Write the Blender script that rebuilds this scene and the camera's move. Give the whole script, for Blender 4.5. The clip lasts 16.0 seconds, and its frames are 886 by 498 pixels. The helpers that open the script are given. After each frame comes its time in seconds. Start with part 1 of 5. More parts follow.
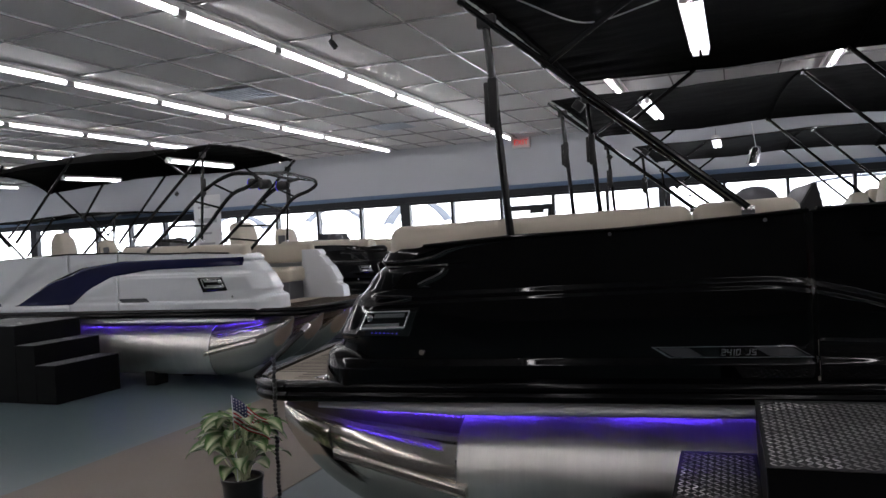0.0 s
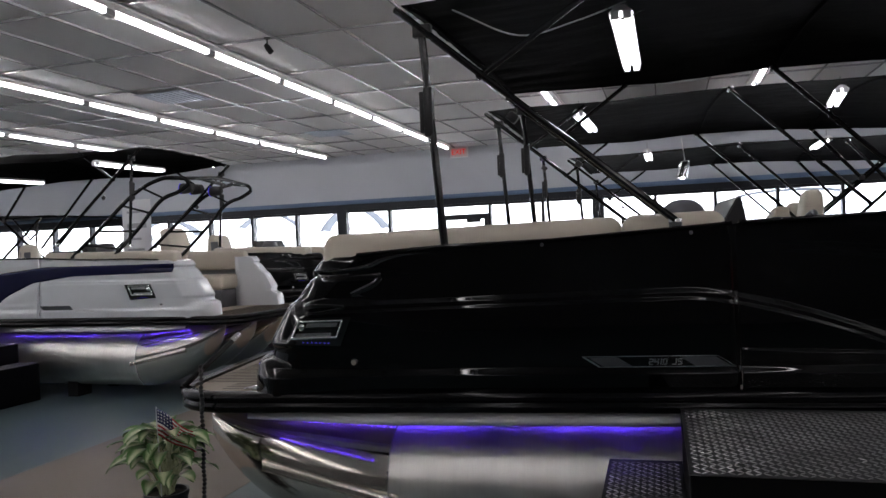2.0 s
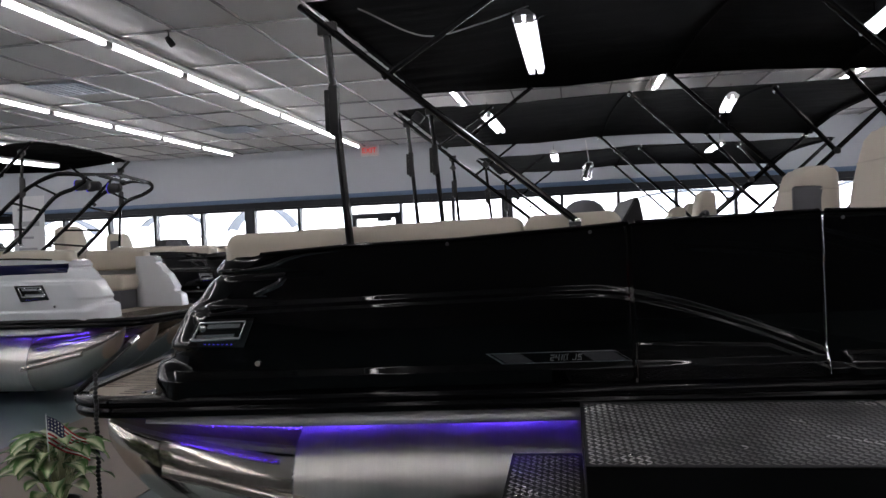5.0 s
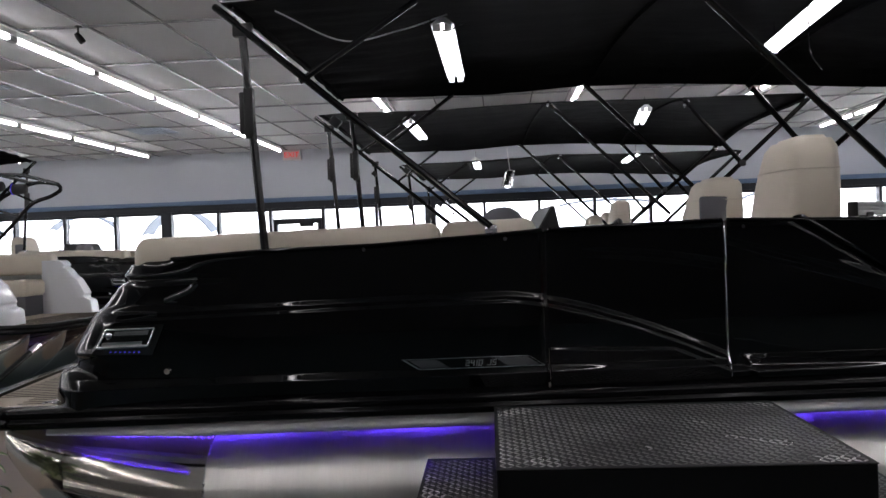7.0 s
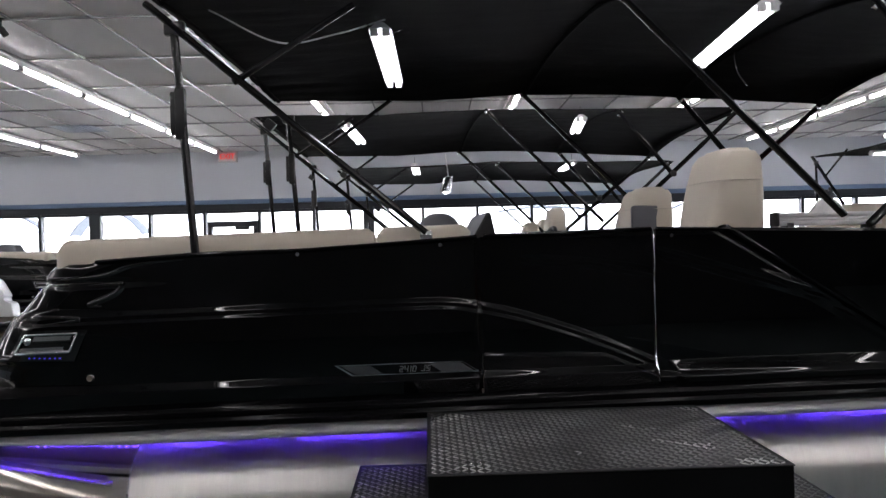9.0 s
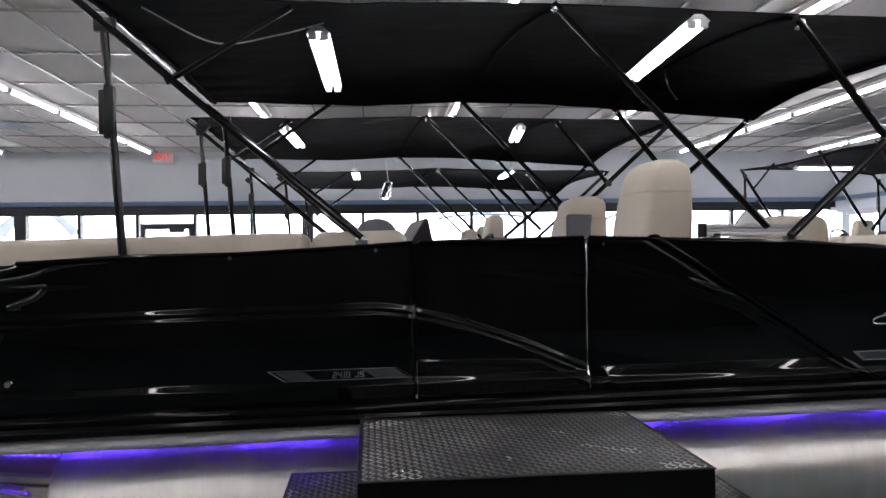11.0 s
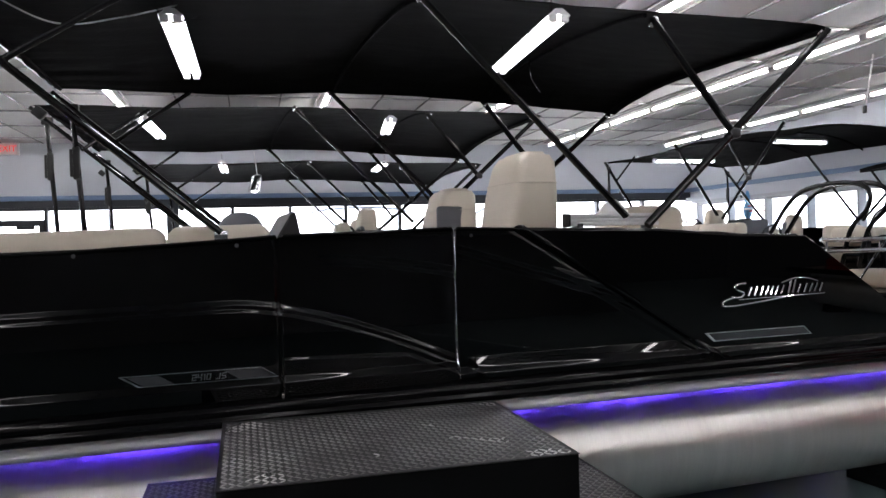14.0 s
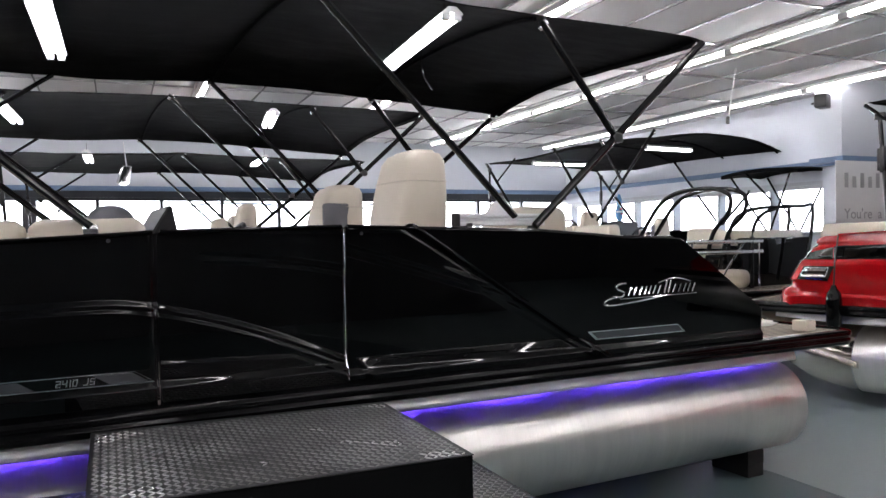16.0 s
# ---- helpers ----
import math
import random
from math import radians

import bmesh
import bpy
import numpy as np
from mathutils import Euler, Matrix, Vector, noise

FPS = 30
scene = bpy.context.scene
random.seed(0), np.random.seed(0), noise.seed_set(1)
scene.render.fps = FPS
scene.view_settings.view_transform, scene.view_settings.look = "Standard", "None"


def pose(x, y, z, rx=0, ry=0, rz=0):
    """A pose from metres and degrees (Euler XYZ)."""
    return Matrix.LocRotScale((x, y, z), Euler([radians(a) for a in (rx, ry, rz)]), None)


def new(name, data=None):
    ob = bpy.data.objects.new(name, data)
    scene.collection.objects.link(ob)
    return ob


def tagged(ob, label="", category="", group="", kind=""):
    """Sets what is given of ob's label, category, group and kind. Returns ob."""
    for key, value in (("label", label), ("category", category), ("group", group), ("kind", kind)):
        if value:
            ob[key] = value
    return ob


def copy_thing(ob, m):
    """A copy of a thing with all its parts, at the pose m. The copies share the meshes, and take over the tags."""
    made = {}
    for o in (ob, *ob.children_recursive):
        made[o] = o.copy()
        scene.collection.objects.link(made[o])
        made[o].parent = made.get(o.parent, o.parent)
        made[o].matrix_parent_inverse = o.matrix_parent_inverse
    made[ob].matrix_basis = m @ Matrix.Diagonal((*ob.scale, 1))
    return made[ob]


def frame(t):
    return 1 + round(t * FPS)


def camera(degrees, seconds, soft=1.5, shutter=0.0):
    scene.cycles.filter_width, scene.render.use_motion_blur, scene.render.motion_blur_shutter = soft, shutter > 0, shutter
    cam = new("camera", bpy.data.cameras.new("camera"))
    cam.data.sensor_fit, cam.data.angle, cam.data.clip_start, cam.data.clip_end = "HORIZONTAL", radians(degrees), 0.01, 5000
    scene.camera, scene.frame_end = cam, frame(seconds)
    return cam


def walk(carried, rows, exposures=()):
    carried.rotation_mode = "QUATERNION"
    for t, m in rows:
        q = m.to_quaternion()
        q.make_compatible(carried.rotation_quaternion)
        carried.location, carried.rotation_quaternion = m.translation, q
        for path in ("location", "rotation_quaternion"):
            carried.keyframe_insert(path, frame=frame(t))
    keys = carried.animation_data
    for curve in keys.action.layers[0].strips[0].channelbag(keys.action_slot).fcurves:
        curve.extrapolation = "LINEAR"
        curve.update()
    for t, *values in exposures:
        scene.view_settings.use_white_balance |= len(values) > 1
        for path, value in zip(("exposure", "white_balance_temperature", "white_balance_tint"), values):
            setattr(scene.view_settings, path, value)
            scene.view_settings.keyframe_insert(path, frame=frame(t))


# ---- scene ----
cam = camera(60.18, 16.0)
PATH = [
    (0, pose(0.0001, 0.0004, 1.6601, 89.301, 3.028, 16.155)),
    (0.5, pose(-0.0036, 0.0110, 1.6632, 89.197, 3.137, 14.747)),
    (1, pose(0.0075, 0.0134, 1.6653, 89.592, 2.860, 13.731)),
    (1.5, pose(0.0136, 0.0163, 1.6647, 89.688, 2.768, 12.504)),
    (2, pose(0.0167, 0.0179, 1.6636, 89.699, 2.446, 11.514)),
    (2.5, pose(0.0212, 0.0209, 1.6633, 89.612, 2.791, 10.590)),
    (3, pose(0.0244, 0.0210, 1.6654, 89.558, 2.969, 9.612)),
    (3.5, pose(0.0383, 0.0197, 1.6647, 89.641, 2.728, 8.349)),
    (4, pose(0.0459, 0.0050, 1.6657, 89.490, 2.813, 7.189)),
    (6.5, pose(0.0711, 0.0158, 1.6610, 89.314, 1.899, 1.011)),
    (7, pose(0.0908, 0.0043, 1.6608, 89.585, 2.069, -0.626)),
    (7.5, pose(0.0945, 0.0010, 1.6630, 89.652, 1.852, -2.193)),
    (8, pose(0.0954, -0.0004, 1.6631, 89.702, 1.626, -3.171)),
    (8.5, pose(0.1046, 0.0027, 1.6628, 89.784, 1.532, -4.169)),
    (9, pose(0.1106, 0.0057, 1.6628, 89.837, 1.454, -5.174)),
    (11.5, pose(0.1408, -0.0018, 1.6627, 90.271, 0.625, -10.030)),
    (12, pose(0.1469, -0.0012, 1.6619, 90.309, 0.633, -10.399)),
    (12.5, pose(0.1614, 0.0056, 1.6621, 90.254, 0.896, -12.112)),
    (13, pose(0.1704, 0.0190, 1.6641, 90.236, 1.373, -13.771)),
    (13.5, pose(0.1857, 0.0396, 1.6571, 89.910, 1.530, -16.580)),
    (14, pose(0.1983, 0.0504, 1.6592, 89.508, 1.660, -18.719)),
    (14.5, pose(0.1928, 0.0741, 1.6623, 89.311, 1.098, -20.819)),
    (15, pose(0.1903, 0.0976, 1.6637, 89.120, 0.858, -23.721)),
    (15.5, pose(0.1828, 0.1262, 1.6654, 89.049, 0.904, -25.838)),
    (16, pose(0.1715, 0.1367, 1.6604, 89.193, 0.958, -27.796)),
]
EXPOSURES = [(0, -0.22, 6350, 16), (4, -0.22, 6350, 16), (9, 0.16, 6350, 16), (12.5, 0.36, 6350, 16), (14.5, 0.54, 6350, 16), (16, 0.9, 6350, 16)]
walk(cam, PATH, EXPOSURES)

# ---- world and light ----
world = bpy.data.worlds.new("world")
scene.world = world
world.use_nodes = True
wn = world.node_tree.nodes
sky = wn.new("ShaderNodeTexSky")
sky.sky_type = "NISHITA"
sky.sun_disc = False
sky.sun_elevation, sky.sun_rotation = radians(40), radians(200)
world.node_tree.links.new(sky.outputs[0], wn["Background"].inputs[0])
wn["Background"].inputs[1].default_value = 0.12
TUBE_GLOW = 17.5
SHOP_GLOW = 9.0
OUTSIDE_GLOW = 4.5

# room axes: u across, v ahead; turned against the boats by A degrees
A = 4.65
ROOM = pose(0, 0, 0, 0, 0, -A)
CEIL, WALL_V, WALL_U, BACK_V, LEFT_U = 3.47, 13.87, 8.85, -7.0, -19.0
COL_U, EAST_HEAD = 8.05, 2.3


# ---- materials ----
def shader(name, base, rough=0.5, metal=0.0, var=0.12, scale=8.0, bump=0.0, bscale=60.0, coat=0.0, stretch=None, rvar=0.1, spec=0.5):
    m = bpy.data.materials.new(name)
    m.use_nodes = True
    nt = m.node_tree
    n, l = nt.nodes, nt.links
    b = n["Principled BSDF"]
    b.inputs["Metallic"].default_value = metal
    b.inputs["Specular IOR Level"].default_value = spec
    b.inputs["Coat Weight"].default_value = coat
    b.inputs["Coat Roughness"].default_value = 0.03
    tc = n.new("ShaderNodeTexCoord")
    mp = n.new("ShaderNodeMapping")
    l.new(tc.outputs["Object"], mp.inputs[0])
    if stretch:
        mp.inputs["Scale"].default_value = stretch
    t1 = n.new("ShaderNodeTexNoise")
    t1.inputs["Scale"].default_value = scale
    t1.inputs["Detail"].default_value = 6
    t2 = n.new("ShaderNodeTexNoise")
    t2.inputs["Scale"].default_value = bscale
    t2.inputs["Detail"].default_value = 4
    l.new(mp.outputs[0], t1.inputs[0])
    l.new(mp.outputs[0], t2.inputs[0])
    add = n.new("ShaderNodeMath")
    add.operation = "MULTIPLY_ADD"
    l.new(t2.outputs[0], add.inputs[0])
    add.inputs[1].default_value = 0.35
    l.new(t1.outputs[0], add.inputs[2])
    rp = n.new("ShaderNodeMapRange")
    rp.inputs[1].default_value, rp.inputs[2].default_value = 0.15, 1.2
    rp.inputs[3].default_value, rp.inputs[4].default_value = 1 - var, 1 + var
    l.new(add.outputs[0], rp.inputs[0])
    mx = n.new("ShaderNodeVectorMath")
    mx.operation = "SCALE"
    mx.inputs[0].default_value = base
    l.new(rp.outputs[0], mx.inputs[3])
    l.new(mx.outputs[0], b.inputs["Base Color"])
    rr = n.new("ShaderNodeMapRange")
    rr.inputs[1].default_value, rr.inputs[2].default_value = 0.3, 0.7
    rr.inputs[3].default_value, rr.inputs[4].default_value = max(0.01, rough * (1 - rvar)), min(1, rough * (1 + rvar))
    l.new(t1.outputs[0], rr.inputs[0])
    l.new(rr.outputs[0], b.inputs["Roughness"])
    if bump:
        bp = n.new("ShaderNodeBump")
        bp.inputs["Strength"].default_value = bump
        bp.inputs["Distance"].default_value = 0.004
        l.new(t2.outputs[0], bp.inputs["Height"])
        l.new(bp.outputs[0], b.inputs["Normal"])
    return m


def glow(name, color, strength):
    m = bpy.data.materials.new(name)
    m.use_nodes = True
    n = m.node_tree.nodes
    b = n["Principled BSDF"]
    b.inputs["Base Color"].default_value = (*color, 1)
    b.inputs["Emission Color"].default_value = (*color, 1)
    b.inputs["Emission Strength"].default_value = strength
    return m


def glass(name, tint=(0.95, 0.97, 0.97), rough=0.0):
    m = bpy.data.materials.new(name)
    m.use_nodes = True
    b = m.node_tree.nodes["Principled BSDF"]
    b.inputs["Base Color"].default_value = (*tint, 1)
    b.inputs["Roughness"].default_value = rough
    b.inputs["Transmission Weight"].default_value = 1.0
    b.inputs["IOR"].default_value = 1.12
    return m


GEL_BLACK = shader("gelcoat_black", (0.0008, 0.0008, 0.001), 0.02, var=0.2, scale=3, bump=0.0, coat=0.0, spec=0.3)
# Second gloss black: raised specular puts stronger highlights on bow beads and lamp surround.
GLOSS_BOOSTED = shader("black_boosted_gloss", (0.002, 0.002, 0.0022), 0.05, var=0.1, spec=1.0)
GEL_WHITE = shader("gelcoat_white", (0.75, 0.77, 0.8), 0.12, var=0.05, scale=3, coat=0.5)
GEL_NAVY = shader("gelcoat_navy", (0.006, 0.008, 0.045), 0.12, var=0.1, scale=3, coat=0.0, spec=0.3)
GEL_RED = shader("gelcoat_red", (0.34, 0.003, 0.006), 0.09, var=0.05, scale=3, coat=0.3, rvar=0.02, spec=0.4)
GEL_SILVER = shader("gelcoat_silver", (0.12, 0.125, 0.135), 0.2, var=0.1, scale=3, metal=0.6)
RUB = shader("rub_rail_vinyl", (0.002, 0.002, 0.0024), 0.13, var=0.2, scale=10, spec=0.2, bump=0.01)
ALU = shader("brushed_aluminium", (0.91, 0.88, 0.84), 0.37, metal=1.0, var=0.16, scale=1.0, bscale=9, stretch=(7, 0.6, 0.6), rvar=0.12)
tan_ = ALU.node_tree.nodes.new("ShaderNodeTangent")
tan_.direction_type, tan_.axis = "RADIAL", "X"
ALU.node_tree.links.new(tan_.outputs[0], ALU.node_tree.nodes["Principled BSDF"].inputs["Tangent"])
ALU.node_tree.nodes["Principled BSDF"].inputs["Anisotropic"].default_value = 0.4
ALU.node_tree.nodes["Principled BSDF"].inputs["Anisotropic Rotation"].default_value = 0.25
wav = ALU.node_tree.nodes.new("ShaderNodeTexNoise")
wav.inputs["Scale"].default_value, wav.inputs["Detail"].default_value = 1.0, 2.0
wtc = ALU.node_tree.nodes.new("ShaderNodeTexCoord")
wmp = ALU.node_tree.nodes.new("ShaderNodeMapping")
wmp.inputs["Scale"].default_value = (9.0, 0.8, 0.8)
wbp = ALU.node_tree.nodes.new("ShaderNodeBump")
wbp.inputs["Strength"].default_value, wbp.inputs["Distance"].default_value = 0.035, 0.003
ALU.node_tree.links.new(wtc.outputs["Object"], wmp.inputs[0])
ALU.node_tree.links.new(wmp.outputs[0], wav.inputs[0])
ALU.node_tree.links.new(wav.outputs[0], wbp.inputs["Height"])
ALU.node_tree.links.new(wbp.outputs[0], ALU.node_tree.nodes["Principled BSDF"].inputs["Normal"])
# Darkened, warm base colour stands in for the tan floor mirrored in the noses.
NOSE_ALU = shader("polished_alu_floor_tint", (0.66, 0.61, 0.55), 0.13, metal=1.0, var=0.12, scale=3, bump=0.03, bscale=6)
RISER = shader("mill_aluminium", (0.88, 0.87, 0.85), 0.45, metal=1.0, var=0.1, scale=3)
ALU_BRIGHT = shader("bright_aluminium", (0.8, 0.8, 0.8), 0.2, metal=1.0, var=0.08, scale=5)
CHROME = shader("chrome", (0.85, 0.85, 0.86), 0.06, metal=1.0, var=0.05, scale=4)
VINYL = shader("cream_vinyl", (0.56, 0.5, 0.41), 0.48, var=0.07, scale=5, bump=0.12, bscale=160)
VINYL_GREY = shader("grey_vinyl", (0.09, 0.09, 0.1), 0.5, var=0.1, scale=6, bump=0.1, bscale=160)
PIPING = shader("taupe_piping", (0.5, 0.45, 0.37), 0.5, var=0.1)
CANVAS = shader("black_canvas", (0.0024, 0.0024, 0.0027), 0.9, spec=0.04, var=0.3, scale=5, bump=0.6, bscale=18, stretch=(1, 3, 1))
POWDER = shader("black_powder_coat", (0.006, 0.006, 0.0065), 0.2, var=0.2, scale=12, bump=0.03, spec=0.3)
PLASTIC = shader("black_plastic", (0.009, 0.009, 0.0095), 0.35, var=0.2, scale=12, bump=0.05)
RUBBER = shader("black_rubber", (0.008, 0.008, 0.008), 0.6, var=0.25, scale=10, bump=0.1)
TEAK = shader("woven_tan_deck", (0.36, 0.31, 0.25), 0.7, var=0.15, scale=12, bump=0.2, bscale=120, stretch=(1, 8, 1))
TEAK_SEAM = shader("dark_deck_seam", (0.09, 0.075, 0.06), 0.8, var=0.2)
WALL_PAINT = shader("grey_wall_paint", (0.5, 0.53, 0.58), 0.75, var=0.04, scale=1.2, bump=0.06, bscale=180)
# For walls out of view; the dark tone keeps reflections in black panels low.
WALL_DARK = shader("unseen_wall_dark", (0.13, 0.131, 0.134), 0.7, var=0.06, scale=1.2, bump=0.06, bscale=180)
TRIM_BLUE = shader("blue_trim_paint", (0.12, 0.185, 0.3), 0.5, var=0.08, scale=4)
DARK_FRAME = shader("dark_bronze_frame", (0.03, 0.033, 0.04), 0.4, var=0.15, metal=0.4)
PALE_FRAME = shader("pale_grey_frame", (0.4, 0.42, 0.45), 0.4, var=0.06)
TILE_WHITE = shader("ceiling_tile", (0.7, 0.7, 0.71), 0.9, var=0.06, scale=1.1, bump=0.25, bscale=150)
GRID_WHITE = shader("ceiling_grid", (0.4, 0.4, 0.41), 0.13, var=0.1, spec=0.9, bump=0.5, bscale=3, scale=2)
FIXTURE_GREY = shader("fixture_grey", (0.3, 0.3, 0.31), 0.5, var=0.08)
FIXTURE = shader("white_enamel", (0.75, 0.75, 0.75), 0.35, var=0.04)
STEP_BLACK = shader("black_step_panel", (0.003, 0.003, 0.0033), 0.5, var=0.25, scale=5, bump=0.05, spec=0.13)
PLATE = shader("black_diamond_plate", (0.05, 0.05, 0.052), 0.36, metal=0.7, var=0.12, scale=4, rvar=0.1)
LUG = shader("worn_plate_lug", (0.32, 0.32, 0.32), 0.38, metal=1.0, var=0.85, scale=5, rvar=0.12)
LUG_WORN = shader("polished_plate_lug", (0.68, 0.68, 0.68), 0.3, metal=1.0, var=0.3, scale=9, rvar=0.2)
SATIN = shader("satin_aluminium", (0.72, 0.72, 0.73), 0.42, metal=0.35, var=0.05, scale=6)
POT = shader("black_glazed_pot", (0.01, 0.009, 0.009), 0.35, var=0.2)
SOIL = shader("potting_soil", (0.03, 0.02, 0.014), 0.95, var=0.4, scale=30, bump=0.5)
EXIT_RED = glow("exit_red", (0.9, 0.03, 0.025), 0.6)
TUBE = glow("fluorescent_tube", (1.0, 0.98, 0.95), TUBE_GLOW)
SHOP_TUBE = glow("shop_light_tube", (0.97, 0.98, 1.0), SHOP_GLOW)
LED = glow("violet_led", (0.1, 0.045, 1.0), 50.0)
LED_SOFT = glow("blue_lamp_led", (0.08, 0.05, 1.0), 0.28)
LAMP_DARK = shader("dark_lamp_reflector", (0.09, 0.085, 0.085), 0.06, metal=1.0, var=0.2)
OUTSIDE = glow("bright_daylight", (0.97, 0.985, 1.0), OUTSIDE_GLOW)
PANE = glass("window_pane")
WHITE_PAINT = shader("white_paint", (0.78, 0.78, 0.78), 0.5, var=0.04)
BANNER = shader("white_banner", (0.72, 0.73, 0.75), 0.7, var=0.04)
INK = shader("grey_ink", (0.36, 0.37, 0.39), 0.7)


def floor_material():
    m = shader("sealed_floor", (0.095, 0.135, 0.142), 0.3, var=0.1, scale=0.9, bump=0.05, bscale=90, rvar=0.06)
    return m


FLOOR = floor_material()
CONCRETE = shader("sealed_concrete", (0.26, 0.315, 0.315), 0.3, var=0.06, scale=0.5, bump=0.04, bscale=60, rvar=0.06)
RUNNER = shader("tan_floor_paint", (0.2, 0.165, 0.135), 0.5, var=0.15, scale=1.5, bump=0.06, bscale=120)


def leaf_material():
    m = shader("variegated_leaf", (0.06, 0.13, 0.035), 0.4, var=0.3, scale=9)
    nt = m.node_tree
    n, l = nt.nodes, nt.links
    b = n["Principled BSDF"]
    uv = n.new("ShaderNodeUVMap")
    sep = n.new("ShaderNodeSeparateXYZ")
    l.new(uv.outputs[0], sep.inputs[0])
    nz = n.new("ShaderNodeTexNoise")
    nz.inputs["Scale"].default_value = 26
    tc = n.new("ShaderNodeTexCoord")
    l.new(tc.outputs["Object"], nz.inputs[0])
    a = n.new("ShaderNodeMath")
    a.operation = "MULTIPLY_ADD"
    l.new(nz.outputs[0], a.inputs[0])
    a.inputs[1].default_value = 0.5
    l.new(sep.outputs[0], a.inputs[2])
    mr = n.new("ShaderNodeMapRange")
    mr.inputs[1].default_value, mr.inputs[2].default_value = 0.95, 0.4
    l.new(a.outputs[0], mr.inputs[0])
    mix = n.new("ShaderNodeMixRGB")
    mix.inputs[1].default_value = (0.09, 0.2, 0.05, 1)
    mix.inputs[2].default_value = (0.6, 0.63, 0.4, 1)
    l.new(mr.outputs[0], mix.inputs[0])
    l.new(mix.outputs[0], b.inputs["Base Color"])
    return m


LEAF = leaf_material()


# ---- mesh helpers ----
FLIP = [1]


def part(name, bm, material, parent=None, label="", smooth=True, angle=35):
    if FLIP[0] < 0:
        bm.transform(Matrix.Diagonal((1, -1, 1, 1)))
        bmesh.ops.reverse_faces(bm, faces=bm.faces[:])
    me = bpy.data.meshes.new(name)
    bm.to_mesh(me)
    bm.free()
    mats = material if isinstance(material, (list, tuple)) else [material]
    for m in mats:
        me.materials.append(m)
    if smooth:
        me.polygons.foreach_set("use_smooth", [True] * len(me.polygons))
        me.set_sharp_from_angle(angle=radians(angle))
    ob = new(name, me)
    if parent:
        ob.parent = parent
    if label:
        tagged(ob, label)
    return ob


def thing(name, m, label, category, group="", kind=""):
    ob = new(name)
    ob.empty_display_size = 0.1
    ob.matrix_basis = m
    return tagged(ob, label, category, group, kind)


def box(bm, x0, x1, y0, y1, z0, z1, bevel=0.0, seg=2, m=None, mi=0):
    mat = Matrix.LocRotScale(((x0 + x1) / 2, (y0 + y1) / 2, (z0 + z1) / 2), None, (abs(x1 - x0), abs(y1 - y0), abs(z1 - z0)))
    if m is not None:
        mat = m @ mat
    r = bmesh.ops.create_cube(bm, size=1, matrix=mat)
    faces = {f for v in r["verts"] for f in v.link_faces}
    for f in faces:
        f.material_index = mi
    if bevel:
        bmesh.ops.bevel(bm, geom=list({e for v in r["verts"] for e in v.link_edges}), offset=bevel, segments=seg, profile=0.5, affect="EDGES")
    return bm


def ring_loft(bm, rings, closed=True, caps=True, mi=0):
    """Joins rings of equal count into a skin."""
    vs = [[bm.verts.new(p) for p in r] for r in rings]
    n = len(vs[0])
    for a, b in zip(vs, vs[1:]):
        for i in range(n if closed else n - 1):
            j = (i + 1) % n
            try:
                f = bm.faces.new((a[i], a[j], b[j], b[i]))
                f.material_index = mi
            except ValueError:
                pass
    if caps and closed:
        for r, rev in ((vs[0], True), (vs[-1], False)):
            try:
                f = bm.faces.new(list(reversed(r)) if rev else r)
                f.material_index = mi
            except ValueError:
                pass
    return vs


def pipe(bm, pts, r, n=10, square=None, mi=0):
    """A round (or flat) bar along points."""
    pts = [Vector(p) for p in pts]
    rings = []
    up = Vector((0, 0, 1))
    for i, p in enumerate(pts):
        d = ((pts[i + 1] if i + 1 < len(pts) else p) - (pts[i - 1] if i else p)).normalized()
        ref = up if abs(d.z) < 0.95 else Vector((0, 1, 0))
        s = d.cross(ref).normalized()
        t = s.cross(d).normalized()
        rr = r[i] if isinstance(r, (list, tuple)) else r
        ra, rb = (rr, rr) if not square else (rr, rr * square)
        rings.append([p + s * (ra * math.cos(a)) + t * (rb * math.sin(a)) for a in [2 * math.pi * k / n for k in range(n)]])
    ring_loft(bm, rings)
    bmesh.ops.recalc_face_normals(bm, faces=bm.faces[:])
    return bm


def arc(cx, cy, r, a0, a1, n):
    return [(cx + r * math.cos(radians(a0 + (a1 - a0) * i / n)), cy + r * math.sin(radians(a0 + (a1 - a0) * i / n))) for i in range(n + 1)]


def smooth_path(pts, n=6):
    """Catmull-Rom through points."""
    p = [Vector(q) for q in pts]
    p = [2 * p[0] - p[1]] + p + [2 * p[-1] - p[-2]]
    out = []
    for i in range(1, len(p) - 2):
        for k in range(n):
            t = k / n
            a, b, c, d = p[i - 1], p[i], p[i + 1], p[i + 2]
            out.append(0.5 * ((2 * b) + (c - a) * t + (2 * a - 5 * b + 4 * c - d) * t * t + (3 * b - a - 3 * c + d) * t ** 3))
    out.append(p[-2])
    return out


def sst(x, w):
    t = min(1, max(0, x / w + 0.5))
    return t * t * (3 - 2 * t)


